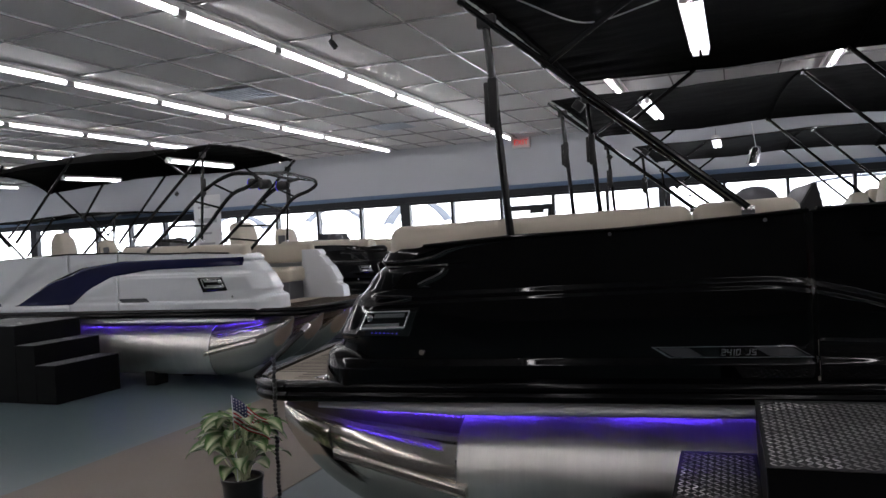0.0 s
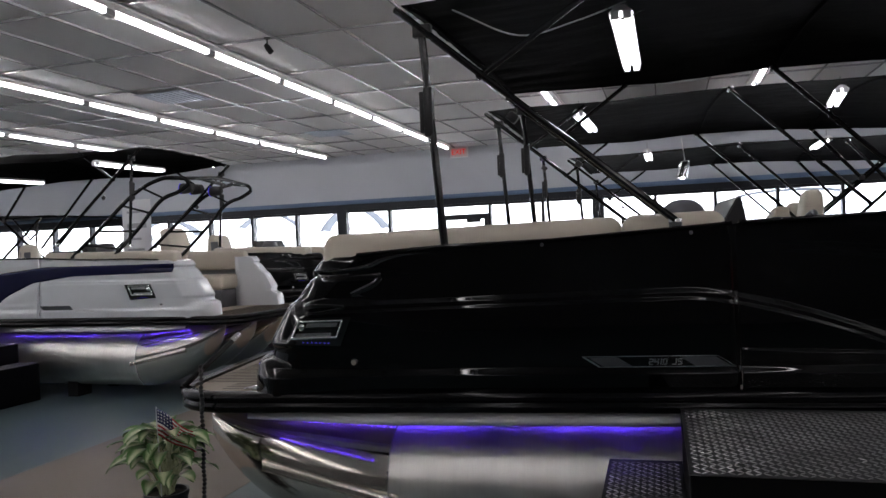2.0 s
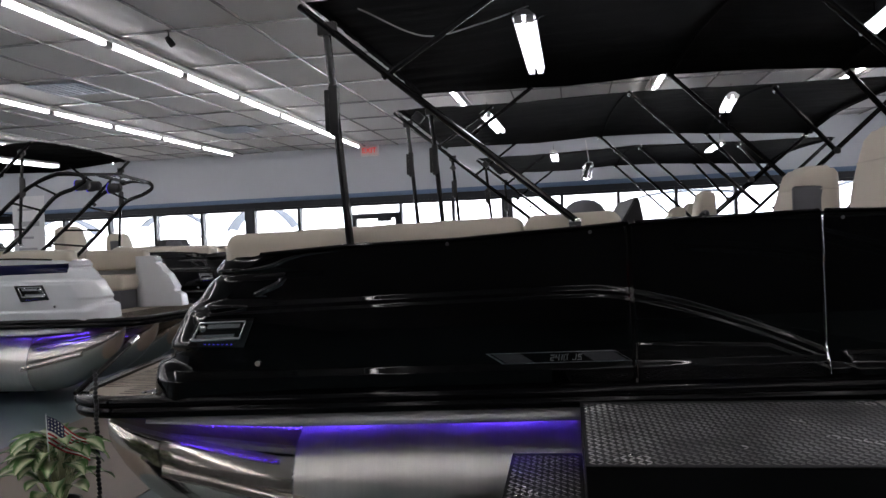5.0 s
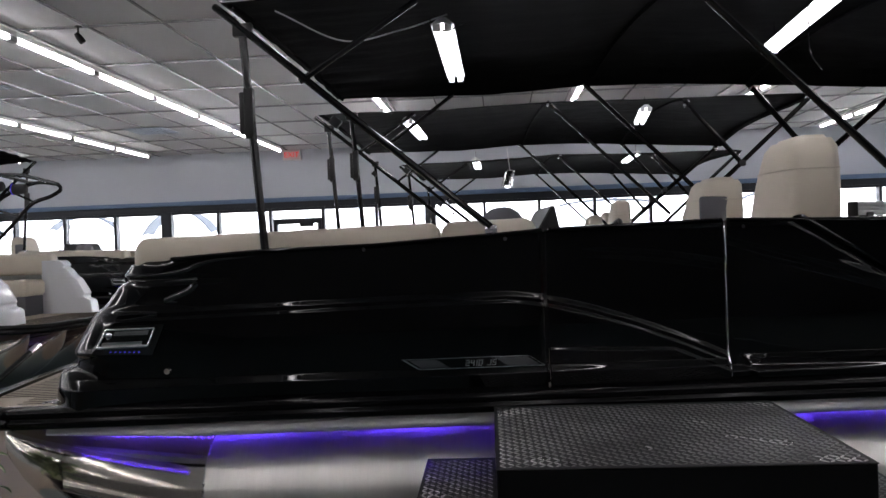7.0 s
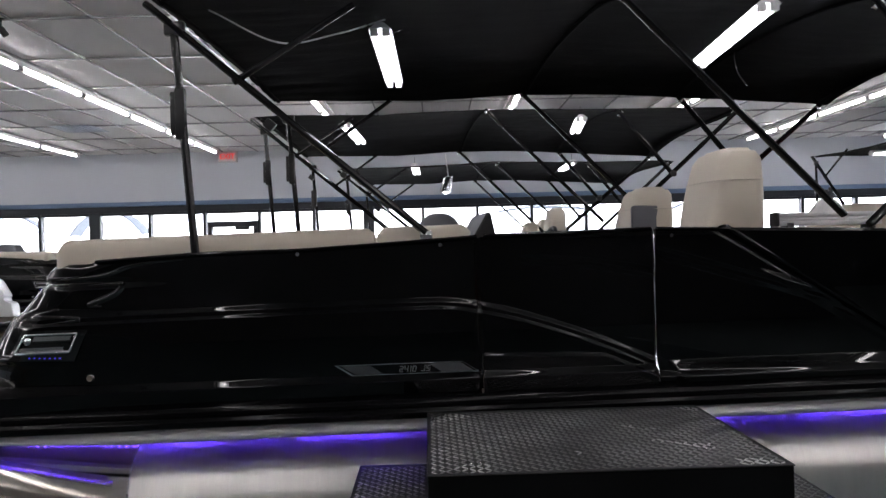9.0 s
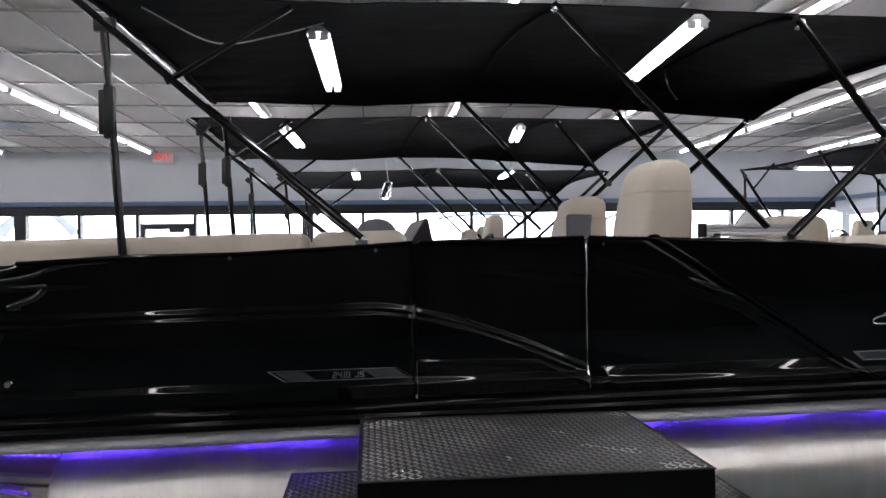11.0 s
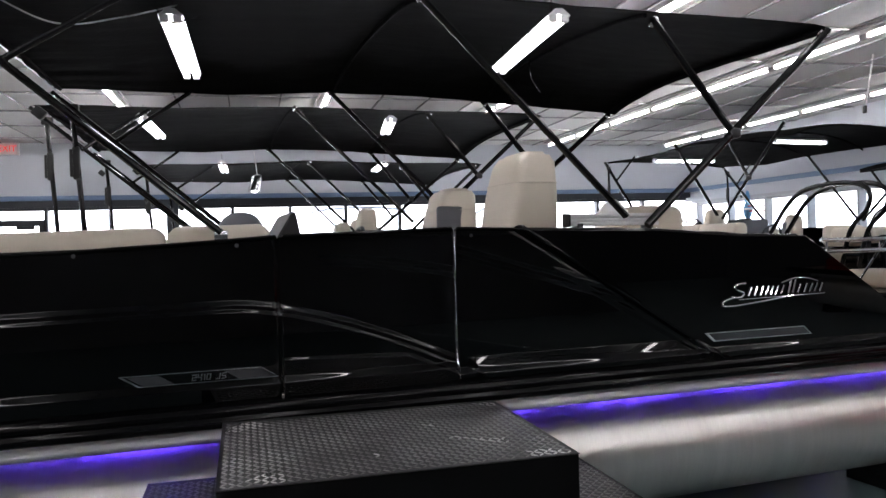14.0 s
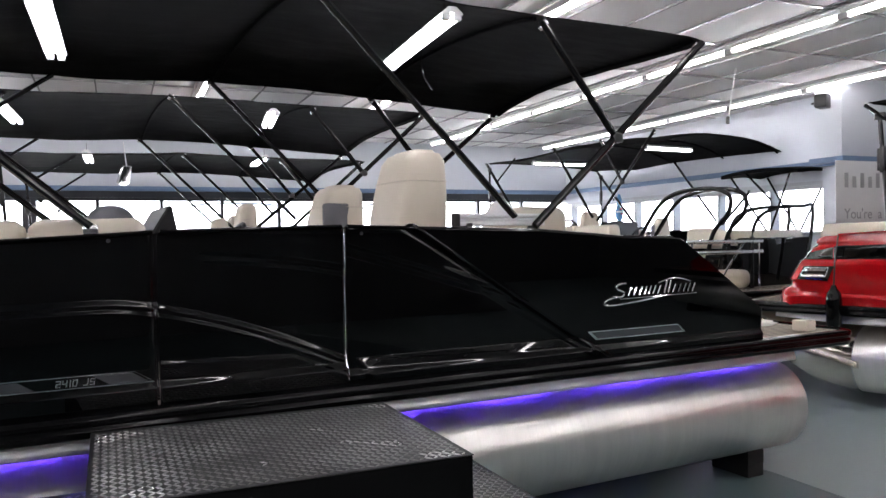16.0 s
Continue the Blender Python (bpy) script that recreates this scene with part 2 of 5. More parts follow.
def words(name, text, size, m, material, parent, depth=0.004, shear=0.0, label=""):
    cu = bpy.data.curves.new(name, "FONT")
    cu.body, cu.size, cu.extrude, cu.shear = text, size, depth, shear
    cu.align_x, cu.align_y = "CENTER", "CENTER"
    tmp = new(name + "_curve", cu)
    me = bpy.data.meshes.new_from_object(tmp.evaluated_get(bpy.context.evaluated_depsgraph_get()))
    bpy.data.objects.remove(tmp)
    me.materials.clear()
    me.materials.append(material)
    me.transform(m)
    ob = new(name, me)
    ob.parent = parent
    if label:
        tagged(ob, label)
    return ob


# ---- the hall ----
def structure(name, bm, material, label, m=ROOM, **k):
    ob = part(name, bm, material, None, **k)
    ob.matrix_basis = m
    return tagged(ob, label, "", "", "structure")


U0, U1, V0, V1 = LEFT_U, WALL_U, BACK_V, WALL_V
bm = bmesh.new()
box(bm, U0 - 0.3, 13.3, V0 - 0.3, V1 + 0.3, -0.2, 0.0)
structure("floor", bm, FLOOR, "sealed dark teal showroom floor, slightly glossy", smooth=False)
bm = bmesh.new()
box(bm, -4.95, -2.95, V0 + 0.1, V1 - 0.2, 0.0, 0.004)
structure("floor_walkway", bm, RUNNER, "tan painted walkway across the teal floor", smooth=False)

bm = bmesh.new()
box(bm, 4.3, 13.0, V0 + 0.1, V1 - 0.1, 0.0, 0.004)
structure("floor_concrete", bm, CONCRETE, "grey-green sealed concrete floor, faintly glossy", smooth=False)

# ceiling: lay-in tiles and their grid in one mesh
bm = bmesh.new()
box(bm, U0 - 0.3, 13.3, V0 - 0.3, V1 + 0.3, CEIL + 0.012, CEIL + 0.2)
u = -3.68 - 0.61 * 26
while u < U1:
    box(bm, u - 0.008, u + 0.008, V0, V1, CEIL - 0.004, CEIL + 0.02, mi=1)
    u += 0.61
v = 5.85 - 1.22 * 11
while v < V1:
    box(bm, U0, U1, v - 0.008, v + 0.008, CEIL - 0.006, CEIL + 0.018, mi=1)
    v += 1.22
structure("ceiling", bm, [TILE_WHITE, GRID_WHITE], "suspended ceiling of pale lay-in tiles in a metal grid", smooth=False)


def wall_piece(name, a, b, thick_axis, label, z0=0.0, z1=CEIL + 0.012, paint=None):
    bm = bmesh.new()
    box(bm, a[0], b[0], a[1], b[1], z0, z1)
    return structure(name, bm, paint or WALL_PAINT, label, smooth=False)


SILL, HEAD = 0.75, 2.42
wall_piece("wall_north_low", (U0, V1), (U1, V1 + 0.25), 1, "grey painted wall below the window band", 0, SILL)
wall_piece("wall_north_high", (U0, V1), (U1, V1 + 0.25), 1, "pale grey painted wall above the window band", HEAD + 0.12)
wall_piece("wall_east_low", (U1, 7.2), (U1 + 0.25, V1 + 0.25), 0, "grey painted wall below the side windows", 0, SILL + 0.87)
wall_piece("wall_east_high", (U1, 7.2), (U1 + 0.25, V1 + 0.25), 0, "pale painted wall above the side windows", EAST_HEAD + 0.05)
wall_piece("wall_east_jamb", (U1, 6.97), (U1 + 0.25, 7.2), 0, "pale painted wall end beside the column")
# This side wall is out of view and darkened for what the boats mirror.
wall_piece("wall_east_near", (13.0, V0), (13.25, 7.2), 0, "unseen side wall, dark to keep boat reflections black", paint=WALL_DARK)
wall_piece("wall_east_return", (U1 + 0.25, 6.97), (13.0, 7.2), 0, "pale painted return wall")
wall_piece("column", (COL_U, 6.6), (U1 + 0.25, 6.97), 0, "pale painted square column at the wall's end", HEAD + 0.12)
wall_piece("column_low", (COL_U + 0.12, 6.7), (U1 + 0.25, 6.97), 0, "pale painted column foot", 0, HEAD + 0.02)
wall_piece("wall_west", (U0 - 0.25, V0), (U0, V1 + 0.25), 0, "pale grey painted side wall")
# Rear wall is likewise unseen, darkened to shape the reflections.
wall_piece("wall_south", (U0 - 0.25, V0 - 0.25), (13.25, V0), 0, "unseen rear wall, dark to keep boat reflections black", paint=WALL_DARK)

bm = bmesh.new()
box(bm, U0, U1 - 0.05, V1 - 0.05, V1, HEAD + 0.11, HEAD + 0.19, 0.008)
structure("trim_north", bm, TRIM_BLUE, "blue painted trim above the windows")
bm = bmesh.new()
box(bm, U1 - 0.05, U1, 7.2, V1, HEAD + 0.11, HEAD + 0.19, 0.008)
structure("trim_east", bm, TRIM_BLUE, "blue painted trim above the side windows")
bm = bmesh.new()
box(bm, COL_U - 0.08, U1 + 0.25, 6.52, 6.6, HEAD + 0.06, HEAD + 0.13, 0.008)
box(bm, COL_U - 0.08, COL_U, 6.6, 7.0, HEAD + 0.06, HEAD + 0.13, 0.008)
structure("trim_column", bm, TRIM_BLUE, "blue painted trim round the column")
bm = bmesh.new()
box(bm, U0, U1, V1 + 0.01, V1 + 0.22, HEAD, HEAD + 0.12)
structure("window_header_north", bm, DARK_FRAME, "dark bronze header over the windows", smooth=False)
bm = bmesh.new()
box(bm, U1 + 0.01, U1 + 0.22, 7.2, V1, EAST_HEAD, EAST_HEAD + 0.05)
structure("window_header_east", bm, PALE_FRAME, "pale grey header over the side windows", smooth=False)


def window(name, at, width, wide_post, sill=0.0, head=HEAD, bars=None):
    """One storefront bay: frame bars and a pane. at: pose of its lower left corner, along local x."""
    w = thing(name, ROOM @ at, "storefront window with a %s frame, bright daylight behind" % ("pale grey" if bars else "dark bronze"), "window", "", "structure")
    h = head - SILL - sill
    a = 0.1 if wide_post else 0.028
    for nm, b in (("window_frame", (-a, a, 0.02, 0.16, 0, h)), ("window_sill", (a, width - 0.028, -0.03, 0.18, 0, 0.05)), ("window_frame", (a, width - 0.028, 0.04, 0.14, h - 0.05, h))):
        bm = bmesh.new()
        box(bm, *b, 0.004, 1)
        part(nm, bm, bars or DARK_FRAME, w)
    bm = bmesh.new()
    box(bm, a, width - 0.028, 0.085, 0.093, 0.05, h - 0.05)
    p = part("pane", bm, PANE, w, smooth=False)
    p.visible_shadow = False
    return w


u, k = -1.1 - 4.95 * 3, 0
while u < U1 - 0.9:
    window("window_%d" % (k + 1), pose(u, V1, SILL), 0.99, k % 5 == 0)
    u += 0.99
    k += 1
v = 7.4
while v < V1 - 0.9:
    window("window_%d" % (k + 1), pose(U1, v + 1.05, SILL + 0.87, 0, 0, -90), 1.05, False, 0.87, EAST_HEAD, PALE_FRAME)
    v += 1.05
    k += 1
# daylight outside
for nm, b in (("backdrop_north", (U0 - 6, U1 + 8, V1 + 5.9, V1 + 6.0, -2, 8)), ("backdrop_east", (U1 + 5.9, U1 + 6.0, 7.5, V1 + 5.8, -2, 8))):
    bm = bmesh.new()
    box(bm, *b)
    structure(nm, bm, OUTSIDE, "overexposed white daylight outside the windows", smooth=False)

# ---- pontoon boats ----
# Boat axes: x from the bow tip to the stern, y from the shown side across the beam, z up from the floor.
LENGTH, BEAM, DECK = 7.28, 2.6, 0.965
TOP = [(0.5, 1.612), (0.8, 1.622), (1.4, 1.655), (1.9, 1.662), (2.45, 1.69), (2.7, 1.705), (3.55, 1.722), (4.7, 1.69), (5.2, 1.65), (5.65, 1.64), (6.36, 1.18), (6.4, 1.18)]


def lerp(table, x):
    if x <= table[0][0]:
        return table[0][1]
    for (a, fa), (b, fb) in zip(table, table[1:]):
        if x <= b:
            return fa + (fb - fa) * (x - a) / (b - a)
    return table[-1][1]


FRONT = [(0.95, 0.35), (1.1, 0.362), (1.125, 0.372), (1.137, 0.392), (1.143, 0.428), (1.15, 0.442), (1.185, 0.452), (1.195, 0.44), (1.205, 0.436), (1.22, 0.442), (1.385, 0.54), (1.4, 0.556), (1.407, 0.578), (1.42, 0.588), (1.505, 0.655), (1.522, 0.674), (1.53, 0.698), (1.542, 0.702), (1.55, 0.688), (1.558, 0.678), (1.6, 0.712), (1.615, 0.728), (1.63, 0.765), (1.7, 0.79)]
CORNER = [(0.95, 0.06), (1.12, 0.056), (1.145, 0.03), (1.19, 0.028), (1.205, 0.036), (1.4, 0.03), (1.42, 0.018), (1.52, 0.01), (1.535, -0.008), (1.55, -0.006), (1.56, 0.004), (1.63, 0.0)]
BOW_R = 0.2


def soft_lerp(table, z, w=0.006):
    return sum(lerp(table, z + w * k) for k in (-1.5, -0.75, 0, 0.75, 1.5)) / 5


def front_x(z):
    """The leaning tiers of the bow, edges rounded."""
    return soft_lerp(FRONT, z)


def corner_out(z):
    """The same tiers where they run round on to the side."""
    return soft_lerp(CORNER, z)


def sweep_down(z, w):
    """The lowest tier's ledge drops as it runs from the bow on to the side."""
    return z + 0.055 * w * max(0.0, 1 - abs(z - 1.09) / 0.1)


def bow_y(x, z):
    """The fence's outer face with the rounded bow corner."""
    zp = sweep_down(z, 1)
    fx = front_x(zp)
    e = fx + BOW_R - x
    if e > 0:
        q = min(1.0, e / BOW_R)
        t = math.acos(q) / (math.pi / 2)
        return SIDE_Y + BOW_R - BOW_R * math.sqrt(1 - q * q) + (face_y(1, z) - SIDE_Y - corner_out(zp)) * t
    t = (x - fx - BOW_R) / (2.695 - fx - BOW_R)
    return face_y(x, z) - corner_out(zp) * max(0.0, 1 - t / 0.3) ** 2


def seg_side(x, z, a, b):
    """Signed distance of (x, z) from the line through a and b."""
    dx, dz = b[0] - a[0], b[1] - a[1]
    return ((x - a[0]) * dz - (z - a[1]) * dx) / math.hypot(dx, dz)


def ramp(x, w):
    return min(1.0, max(0.0, x / w + 0.5))


def relief(x, z):
    """How far the moulded lines stand out of the side."""
    if x < 3.55:
        p = 0.022 * sst(1.066 - z, 0.034)
        c = 1.405 - 0.015 * math.cos(x * 1.1)
        if x > 2.5:
            c -= 0.32 * ((x - 2.5) / 1.05) ** 1.5
        p += 0.011 * sst(c - z, 0.02) + 0.005 * sst(c - 0.036 - z, 0.016)
        if x > 2.71:
            t = (x - 2.72) / 0.83
            c = 1.615 - 0.085 * max(0, t) ** 2
            p += (0.009 * sst(z - c, 0.024) + 0.006 * sst(z - c + 0.035, 0.02)) * sst(x - 2.95, 0.4)
            c = 1.155 - 0.03 * t if x < 3.29 else 1.134 - 0.42 * (x - 3.29)
            p += 0.007 * sst(c - z, 0.016)
    else:
        p = 0.022 * sst(1.03 - z, 0.034)
        d = seg_side(x, z, (4.03, 1.62), (5.11, 0.95))
        p += (0.022 + 0.055 * max(0.0, z - 1.0)) * sst(-d, 0.026)
        d2 = seg_side(x, z, (3.556, 1.594), (4.362, 1.361))
        p += 0.01 * sst(-d2, 0.018) * sst(d, 0.05)
        p += 0.008 * sst(-d2 - 0.04, 0.016) * sst(d, 0.05)
        d3 = seg_side(x, z, (3.888, 1.618), (4.134, 1.478))
        p += 0.008 * sst(-d3, 0.016) * sst(d2 + 0.06, 0.03) * sst(d, 0.03)
        # long sloping ledge behind the gate
        left = sst(x - 3.6 - 0.55 * (1.1 - z), 0.024)
        p += 0.02 * ramp(1.07 - z, 0.05) * left * sst(d + 0.02, 0.03)
    return p


SIDE_Y = 0.05


def face_y(x, z):
    """The fence's outer face, barrelled a little."""
    return SIDE_Y - relief(x, z) - 0.012 * (1 - ((z - 1.3) / 0.36) ** 2) + 0.004 * (z - 1.3)




def grid_skin(bm, cols):
    vs = [[bm.verts.new(p) for p in c] for c in cols]
    for a, b in zip(vs, vs[1:]):
        for i in range(len(a) - 1):
            bm.faces.new((a[i], b[i], b[i + 1], a[i + 1]))


def zlevels(n, z0, z1):
    return [z0 + (z1 - z0) * i / n for i in range(n + 1)]


def fence_front(bm, fine, wrap=0.46):
    r, nz = BOW_R, 170 if fine else 70
    cols = []
    plan = [("e", k / 6) for k in range(6)] + [("f", k / 5) for k in range(5)] + [("a", k / 20) for k in range(20)] + [("s", k / 60) for k in range(61)]
    for kind, t in plan:
        col = []
        for i in range(nz + 1):
            q = i / nz
            zt = 1.625 if kind != "s" else 1.66
            fz = DECK + q * (zt - DECK)
            if kind == "f":
                col.append((front_x(fz), wrap + (SIDE_Y + r - wrap) * t, fz))
            elif kind == "e":
                col.append((0.98 + (front_x(fz) + 0.012 - 0.98) * (t * 1.2 if t < 0.83 else 1.0), wrap + 0.015, fz))
            elif kind == "a":
                a = radians(180 + 90 * t)
                zp = sweep_down(fz, t)
                col.append((front_x(zp) + r + r * math.cos(a), SIDE_Y + r + r * math.sin(a) + (face_y(1, fz) - SIDE_Y) * t - corner_out(zp) * t, fz))
            else:
                fx = front_x(sweep_down(fz, 1))
                x = fx + r + t * (2.695 - fx - r)
                z = DECK + q * (lerp(TOP, x) - DECK)
                fx = front_x(sweep_down(z, 1))
                x = fx + r + t * (2.695 - fx - r)
                col.append((x, bow_y(x, z), z))
        cols.append(col)
    grid_skin(bm, cols)


def fence_side(bm, xa, xb, fine):
    nx, nz = int((xb - xa) / (0.009 if fine else 0.05)), 170 if fine else 40
    cols = []
    for k in range(nx + 1):
        x = xa + (xb - xa) * k / nx
        zt = lerp(TOP, x)
        cols.append([(x, face_y(x, z), z) for z in zlevels(nz, DECK, zt)])
    grid_skin(bm, cols)


def panel_part(name, bm, material, parent, label=""):
    bmesh.ops.recalc_face_normals(bm, faces=bm.faces[:])
    out = sum(f.normal.dot(f.calc_center_median() - Vector((3.6, BEAM / 2, 1.3))) * f.calc_area() for f in bm.faces)
    if out < 0:
        bmesh.ops.reverse_faces(bm, faces=bm.faces[:])
    ob = part(name, bm, material, parent, label, angle=60)
    so = ob.modifiers.new("thickness", "SOLIDIFY")
    so.thickness, so.offset = 0.03, -1
    return ob


def plan_outline(n=8):
    r, q = 0.3, 0.14
    pts = arc(r - 0.05, r, r, 270, 180, n) + [(-0.11, 1.0), (-0.13, BEAM / 2), (-0.11, BEAM - 1.0)] + arc(r - 0.05, BEAM - r, r, 180, 90, n)
    pts += arc(LENGTH - q, BEAM - q, q, 90, 0, 5) + arc(LENGTH - q, q, q, 0, -90, 5)
    return pts


def rim(bm, outline, profile):
    """Sweeps a profile of (outset, z) round a closed plan outline."""
    n = len(outline)
    c = Vector((LENGTH / 2, BEAM / 2))
    rings = []
    for i, p in enumerate(outline):
        a, b = Vector(outline[i - 1]), Vector(outline[(i + 1) % n])
        d = (b - a).normalized()
        nrm = Vector((d.y, -d.x))
        if nrm.dot(Vector(p) - c) < 0:
            nrm = -nrm
        rings.append([(p[0] + nrm.x * o, p[1] + nrm.y * o, z) for o, z in profile])
    vs = [[bm.verts.new(p) for p in r] for r in rings]
    m = len(profile)
    for i in range(n):
        a, b = vs[i], vs[(i + 1) % n]
        for j in range(m):
            k = (j + 1) % m
            bm.faces.new((a[j], a[k], b[k], b[j]))
    bmesh.ops.recalc_face_normals(bm, faces=bm.faces[:])


TUBE_R, TUBE_Z = 0.31, 0.45


def log(boat, y):
    """One aluminium log with its nose cone, keel fins and riser."""
    bm = bmesh.new()
    n = 40
    rings = []
    for k in range(15):
        t = k / 14
        x = -0.02 + 1.08 * t
        e = math.sqrt(max(0.0, 1 - (1 - t) ** 2))
        bot = (0.83 - (0.83 - (TUBE_Z - TUBE_R)) * e ** 1.25)
        top = 0.875 - 0.115 * t ** 1.3
        w = 0.015 + (TUBE_R - 0.015) * e ** 0.9
        zc, rz = (top + bot) / 2, max(0.012, (top - bot) / 2)
        rings.append([(x, y + w * math.sin(2 * math.pi * i / n), zc + rz * math.cos(2 * math.pi * i / n)) for i in range(n)])
    ring_loft(bm, rings)
    bmesh.ops.recalc_face_normals(bm, faces=bm.faces[:])
    nose = part("nose_cone", bm, NOSE_ALU, boat, "welded aluminium nose cone", angle=50)
    bm = bmesh.new()
    xs = [1.064, 1.07] + [1.07 + 0.41 * k for k in range(1, 15)] + [6.86]
    rings = []
    for x in xs:
        rings.append([(x, y + TUBE_R * math.sin(2 * math.pi * i / n), TUBE_Z + TUBE_R * math.cos(2 * math.pi * i / n)) for i in range(n)])
    for k in range(1, 7):
        a = radians(15 * k)
        rr = TUBE_R - 0.1 + 0.1 * math.cos(a)
        rings.append([(6.86 + 0.1 * math.sin(a), y + rr * math.sin(2 * math.pi * i / n), TUBE_Z + rr * math.cos(2 * math.pi * i / n)) for i in range(n)])
    ring_loft(bm, rings)
    bmesh.ops.recalc_face_normals(bm, faces=bm.faces[:])
    tube = part("pontoon_tube", bm, ALU, boat, "brushed aluminium pontoon tube", angle=60)
    # weld bead
    bm = bmesh.new()
    pts = [(1.062 + 0.002 * math.sin(9 * i), y + (TUBE_R + 0.003) * math.sin(2 * math.pi * i / 48), TUBE_Z + (TUBE_R + 0.003) * math.cos(2 * math.pi * i / 48)) for i in range(49)]
    pipe(bm, pts, 0.007, 6)
    part("weld_bead", bm, ALU_BRIGHT, tube)
    # lifting fins on the nose cone
    for s in (-1, 1):
        bm = bmesh.new()
        prof = []
        for k in range(7):
            t = k / 6
            x = 0.4 + 0.72 * t
            zc = 0.6 - 0.155 * t
            yy = y + s * (0.225 + 0.065 * t)
            prof.append([(x, yy, zc + 0.016), (x, yy + s * (0.05 + 0.01 * t), zc + 0.012), (x, yy + s * (0.056 + 0.01 * t), zc + 0.004), (x, yy + s * (0.06 + 0.01 * t), zc - 0.03), (x, yy + s * (0.07 + 0.01 * t), zc - 0.036), (x, yy, zc - 0.05)])
        ring_loft(bm, prof)
        bmesh.ops.recalc_face_normals(bm, faces=bm.faces[:])
        part("lifting_strake", bm, NOSE_ALU, nose)
        bm = bmesh.new()
        prof = []
        for k in range(9):
            t = k / 8
            x = 0.08 + 0.9 * t
            zc = 0.81 - 0.165 * t
            w = 0.04 + 0.262 * math.sqrt(1 - (1 - min(1, 0.1 + t * 0.86)) ** 2)
            prof.append([(x, y + s * (w - 0.012), zc + 0.014), (x, y + s * (w + 0.02), zc + 0.002), (x, y + s * (w - 0.012), zc - 0.012)])
        ring_loft(bm, prof)
        bmesh.ops.recalc_face_normals(bm, faces=bm.faces[:])
        part("spray_rail", bm, ALU_BRIGHT, nose)
    return tube


CANOPY = [(1.22, 2.85), (1.4, 2.87), (1.8, 2.9), (2.6, 2.955), (3.4, 2.985), (4.1, 2.985), (4.7, 2.955), (5.3, 2.925), (5.85, 2.895), (5.98, 2.875)]


def bimini(boat, material=None, drop=0.0, camber=0.115):
    ya, yb = 0.06, BEAM - 0.06
    bm = bmesh.new()
    nx, ny = 64, 60
    xs = [1.22 + (5.98 - 1.22) * i / nx for i in range(nx + 1)]

    def zc(x, q):
        bow = [1.25, 2.15, 3.45, 4.7, 5.9]
        near = min(abs(x - b) for b in bow)
        sag = 0.022 * min(1, near / 0.5)
        return lerp(CANOPY, x) - camber * min(1, 0.2 + (x - 1.22) / 1.5) * (1 - 0.85 * max(0, 1 - 2 * q) * min(1, max(0, (x - 4.2) / 1.7)) * (camber < 0.2)) * abs(2 * q - 1) ** 2.6 - sag * (1 - (2 * q - 1) ** 2) - drop + 0.004 * noise.noise((x * 5, q * 9, 1.3)) + (0.003 + 0.009 * max(0.0, 1 - (x - 1.22) / 1.1)) * noise.noise((x * 1.6, q * 24, 4.1))

    skins = []
    for off in (0, -0.006):
        cols = []
        for x in xs:
            inset = 0.03 * (1 - min(1, abs(x - 1.22) / 0.3, abs(5.98 - x) / 0.3))
            col = []
            for j in range(ny + 1):
                q = j / ny
                y = ya + (yb - ya) * q + (inset if q < 0.5 else -inset) * abs(2 * q - 1) ** 3
                col.append((x, y, zc(x, q) + off))
            cols.append(col)
        skins.append([[bm.verts.new(p) for p in c] for c in cols])
    a, b = skins
    for s, rev in ((a, False), (b, True)):
        for i in range(nx):
            for j in range(ny):
                f = (s[i][j], s[i + 1][j], s[i + 1][j + 1], s[i][j + 1])
                bm.faces.new(f[::-1] if rev else f)
    for i in range(nx):
        bm.faces.new((a[i][0], b[i][0], b[i + 1][0], a[i + 1][0]))
        bm.faces.new((a[i][ny], a[i + 1][ny], b[i + 1][ny], b[i][ny]))
    for j in range(ny):
        bm.faces.new((a[0][j], a[0][j + 1], b[0][j + 1], b[0][j]))
        bm.faces.new((a[nx][j], b[nx][j], b[nx][j + 1], a[nx][j + 1]))
    bmesh.ops.recalc_face_normals(bm, faces=bm.faces[:])
    top = part("bimini_canopy", bm, material or CANVAS, boat, "black canvas bimini top stretched over its frame", angle=60)

    def zz(x, q):
        return zc(x, q) - 0.012

    # cross bows under the cloth
    for x in (1.26, 3.45, 4.7, 5.9):
        bm = bmesh.new()
        pts = [(x, ya + 0.04 + (yb - ya - 0.08) * q, zz(x, q)) for q in [k / 16 for k in range(17)]]
        pipe(bm, pts, 0.013, 8)
        part("cross_bow", bm, CANVAS, top, "black cross bow")
    for s, y in ((1, 0.07), (-1, BEAM - 0.07)):
        d = drop

        def bar(name, p, q, r, flat=None):
            bm = bmesh.new()
            pipe(bm, [p, tuple((a + b) / 2 for a, b in zip(p, q)), q], r, 10, flat)
            return part(name, bm, POWDER, top)

        post = bar("front_post", (1.39, y, 1.665), (1.32, y, 2.69 - d), 0.019)
        bm = bmesh.new()
        box(bm, 1.318, 1.366, y - 0.02, y + 0.02, 2.18, 2.42, 0.012)
        box(bm, 1.297, 1.325, y - 0.014, y + 0.014, 2.2, 2.40, 0.008)
        part("actuator", bm, PLASTIC, top)
        bm = bmesh.new()
        box(bm, 1.28, 1.37, y - 0.02, y + 0.02, 2.655 - d, 2.72 - d, 0.008)
        part("clamp", bm, PLASTIC, top)
        bm = bmesh.new()
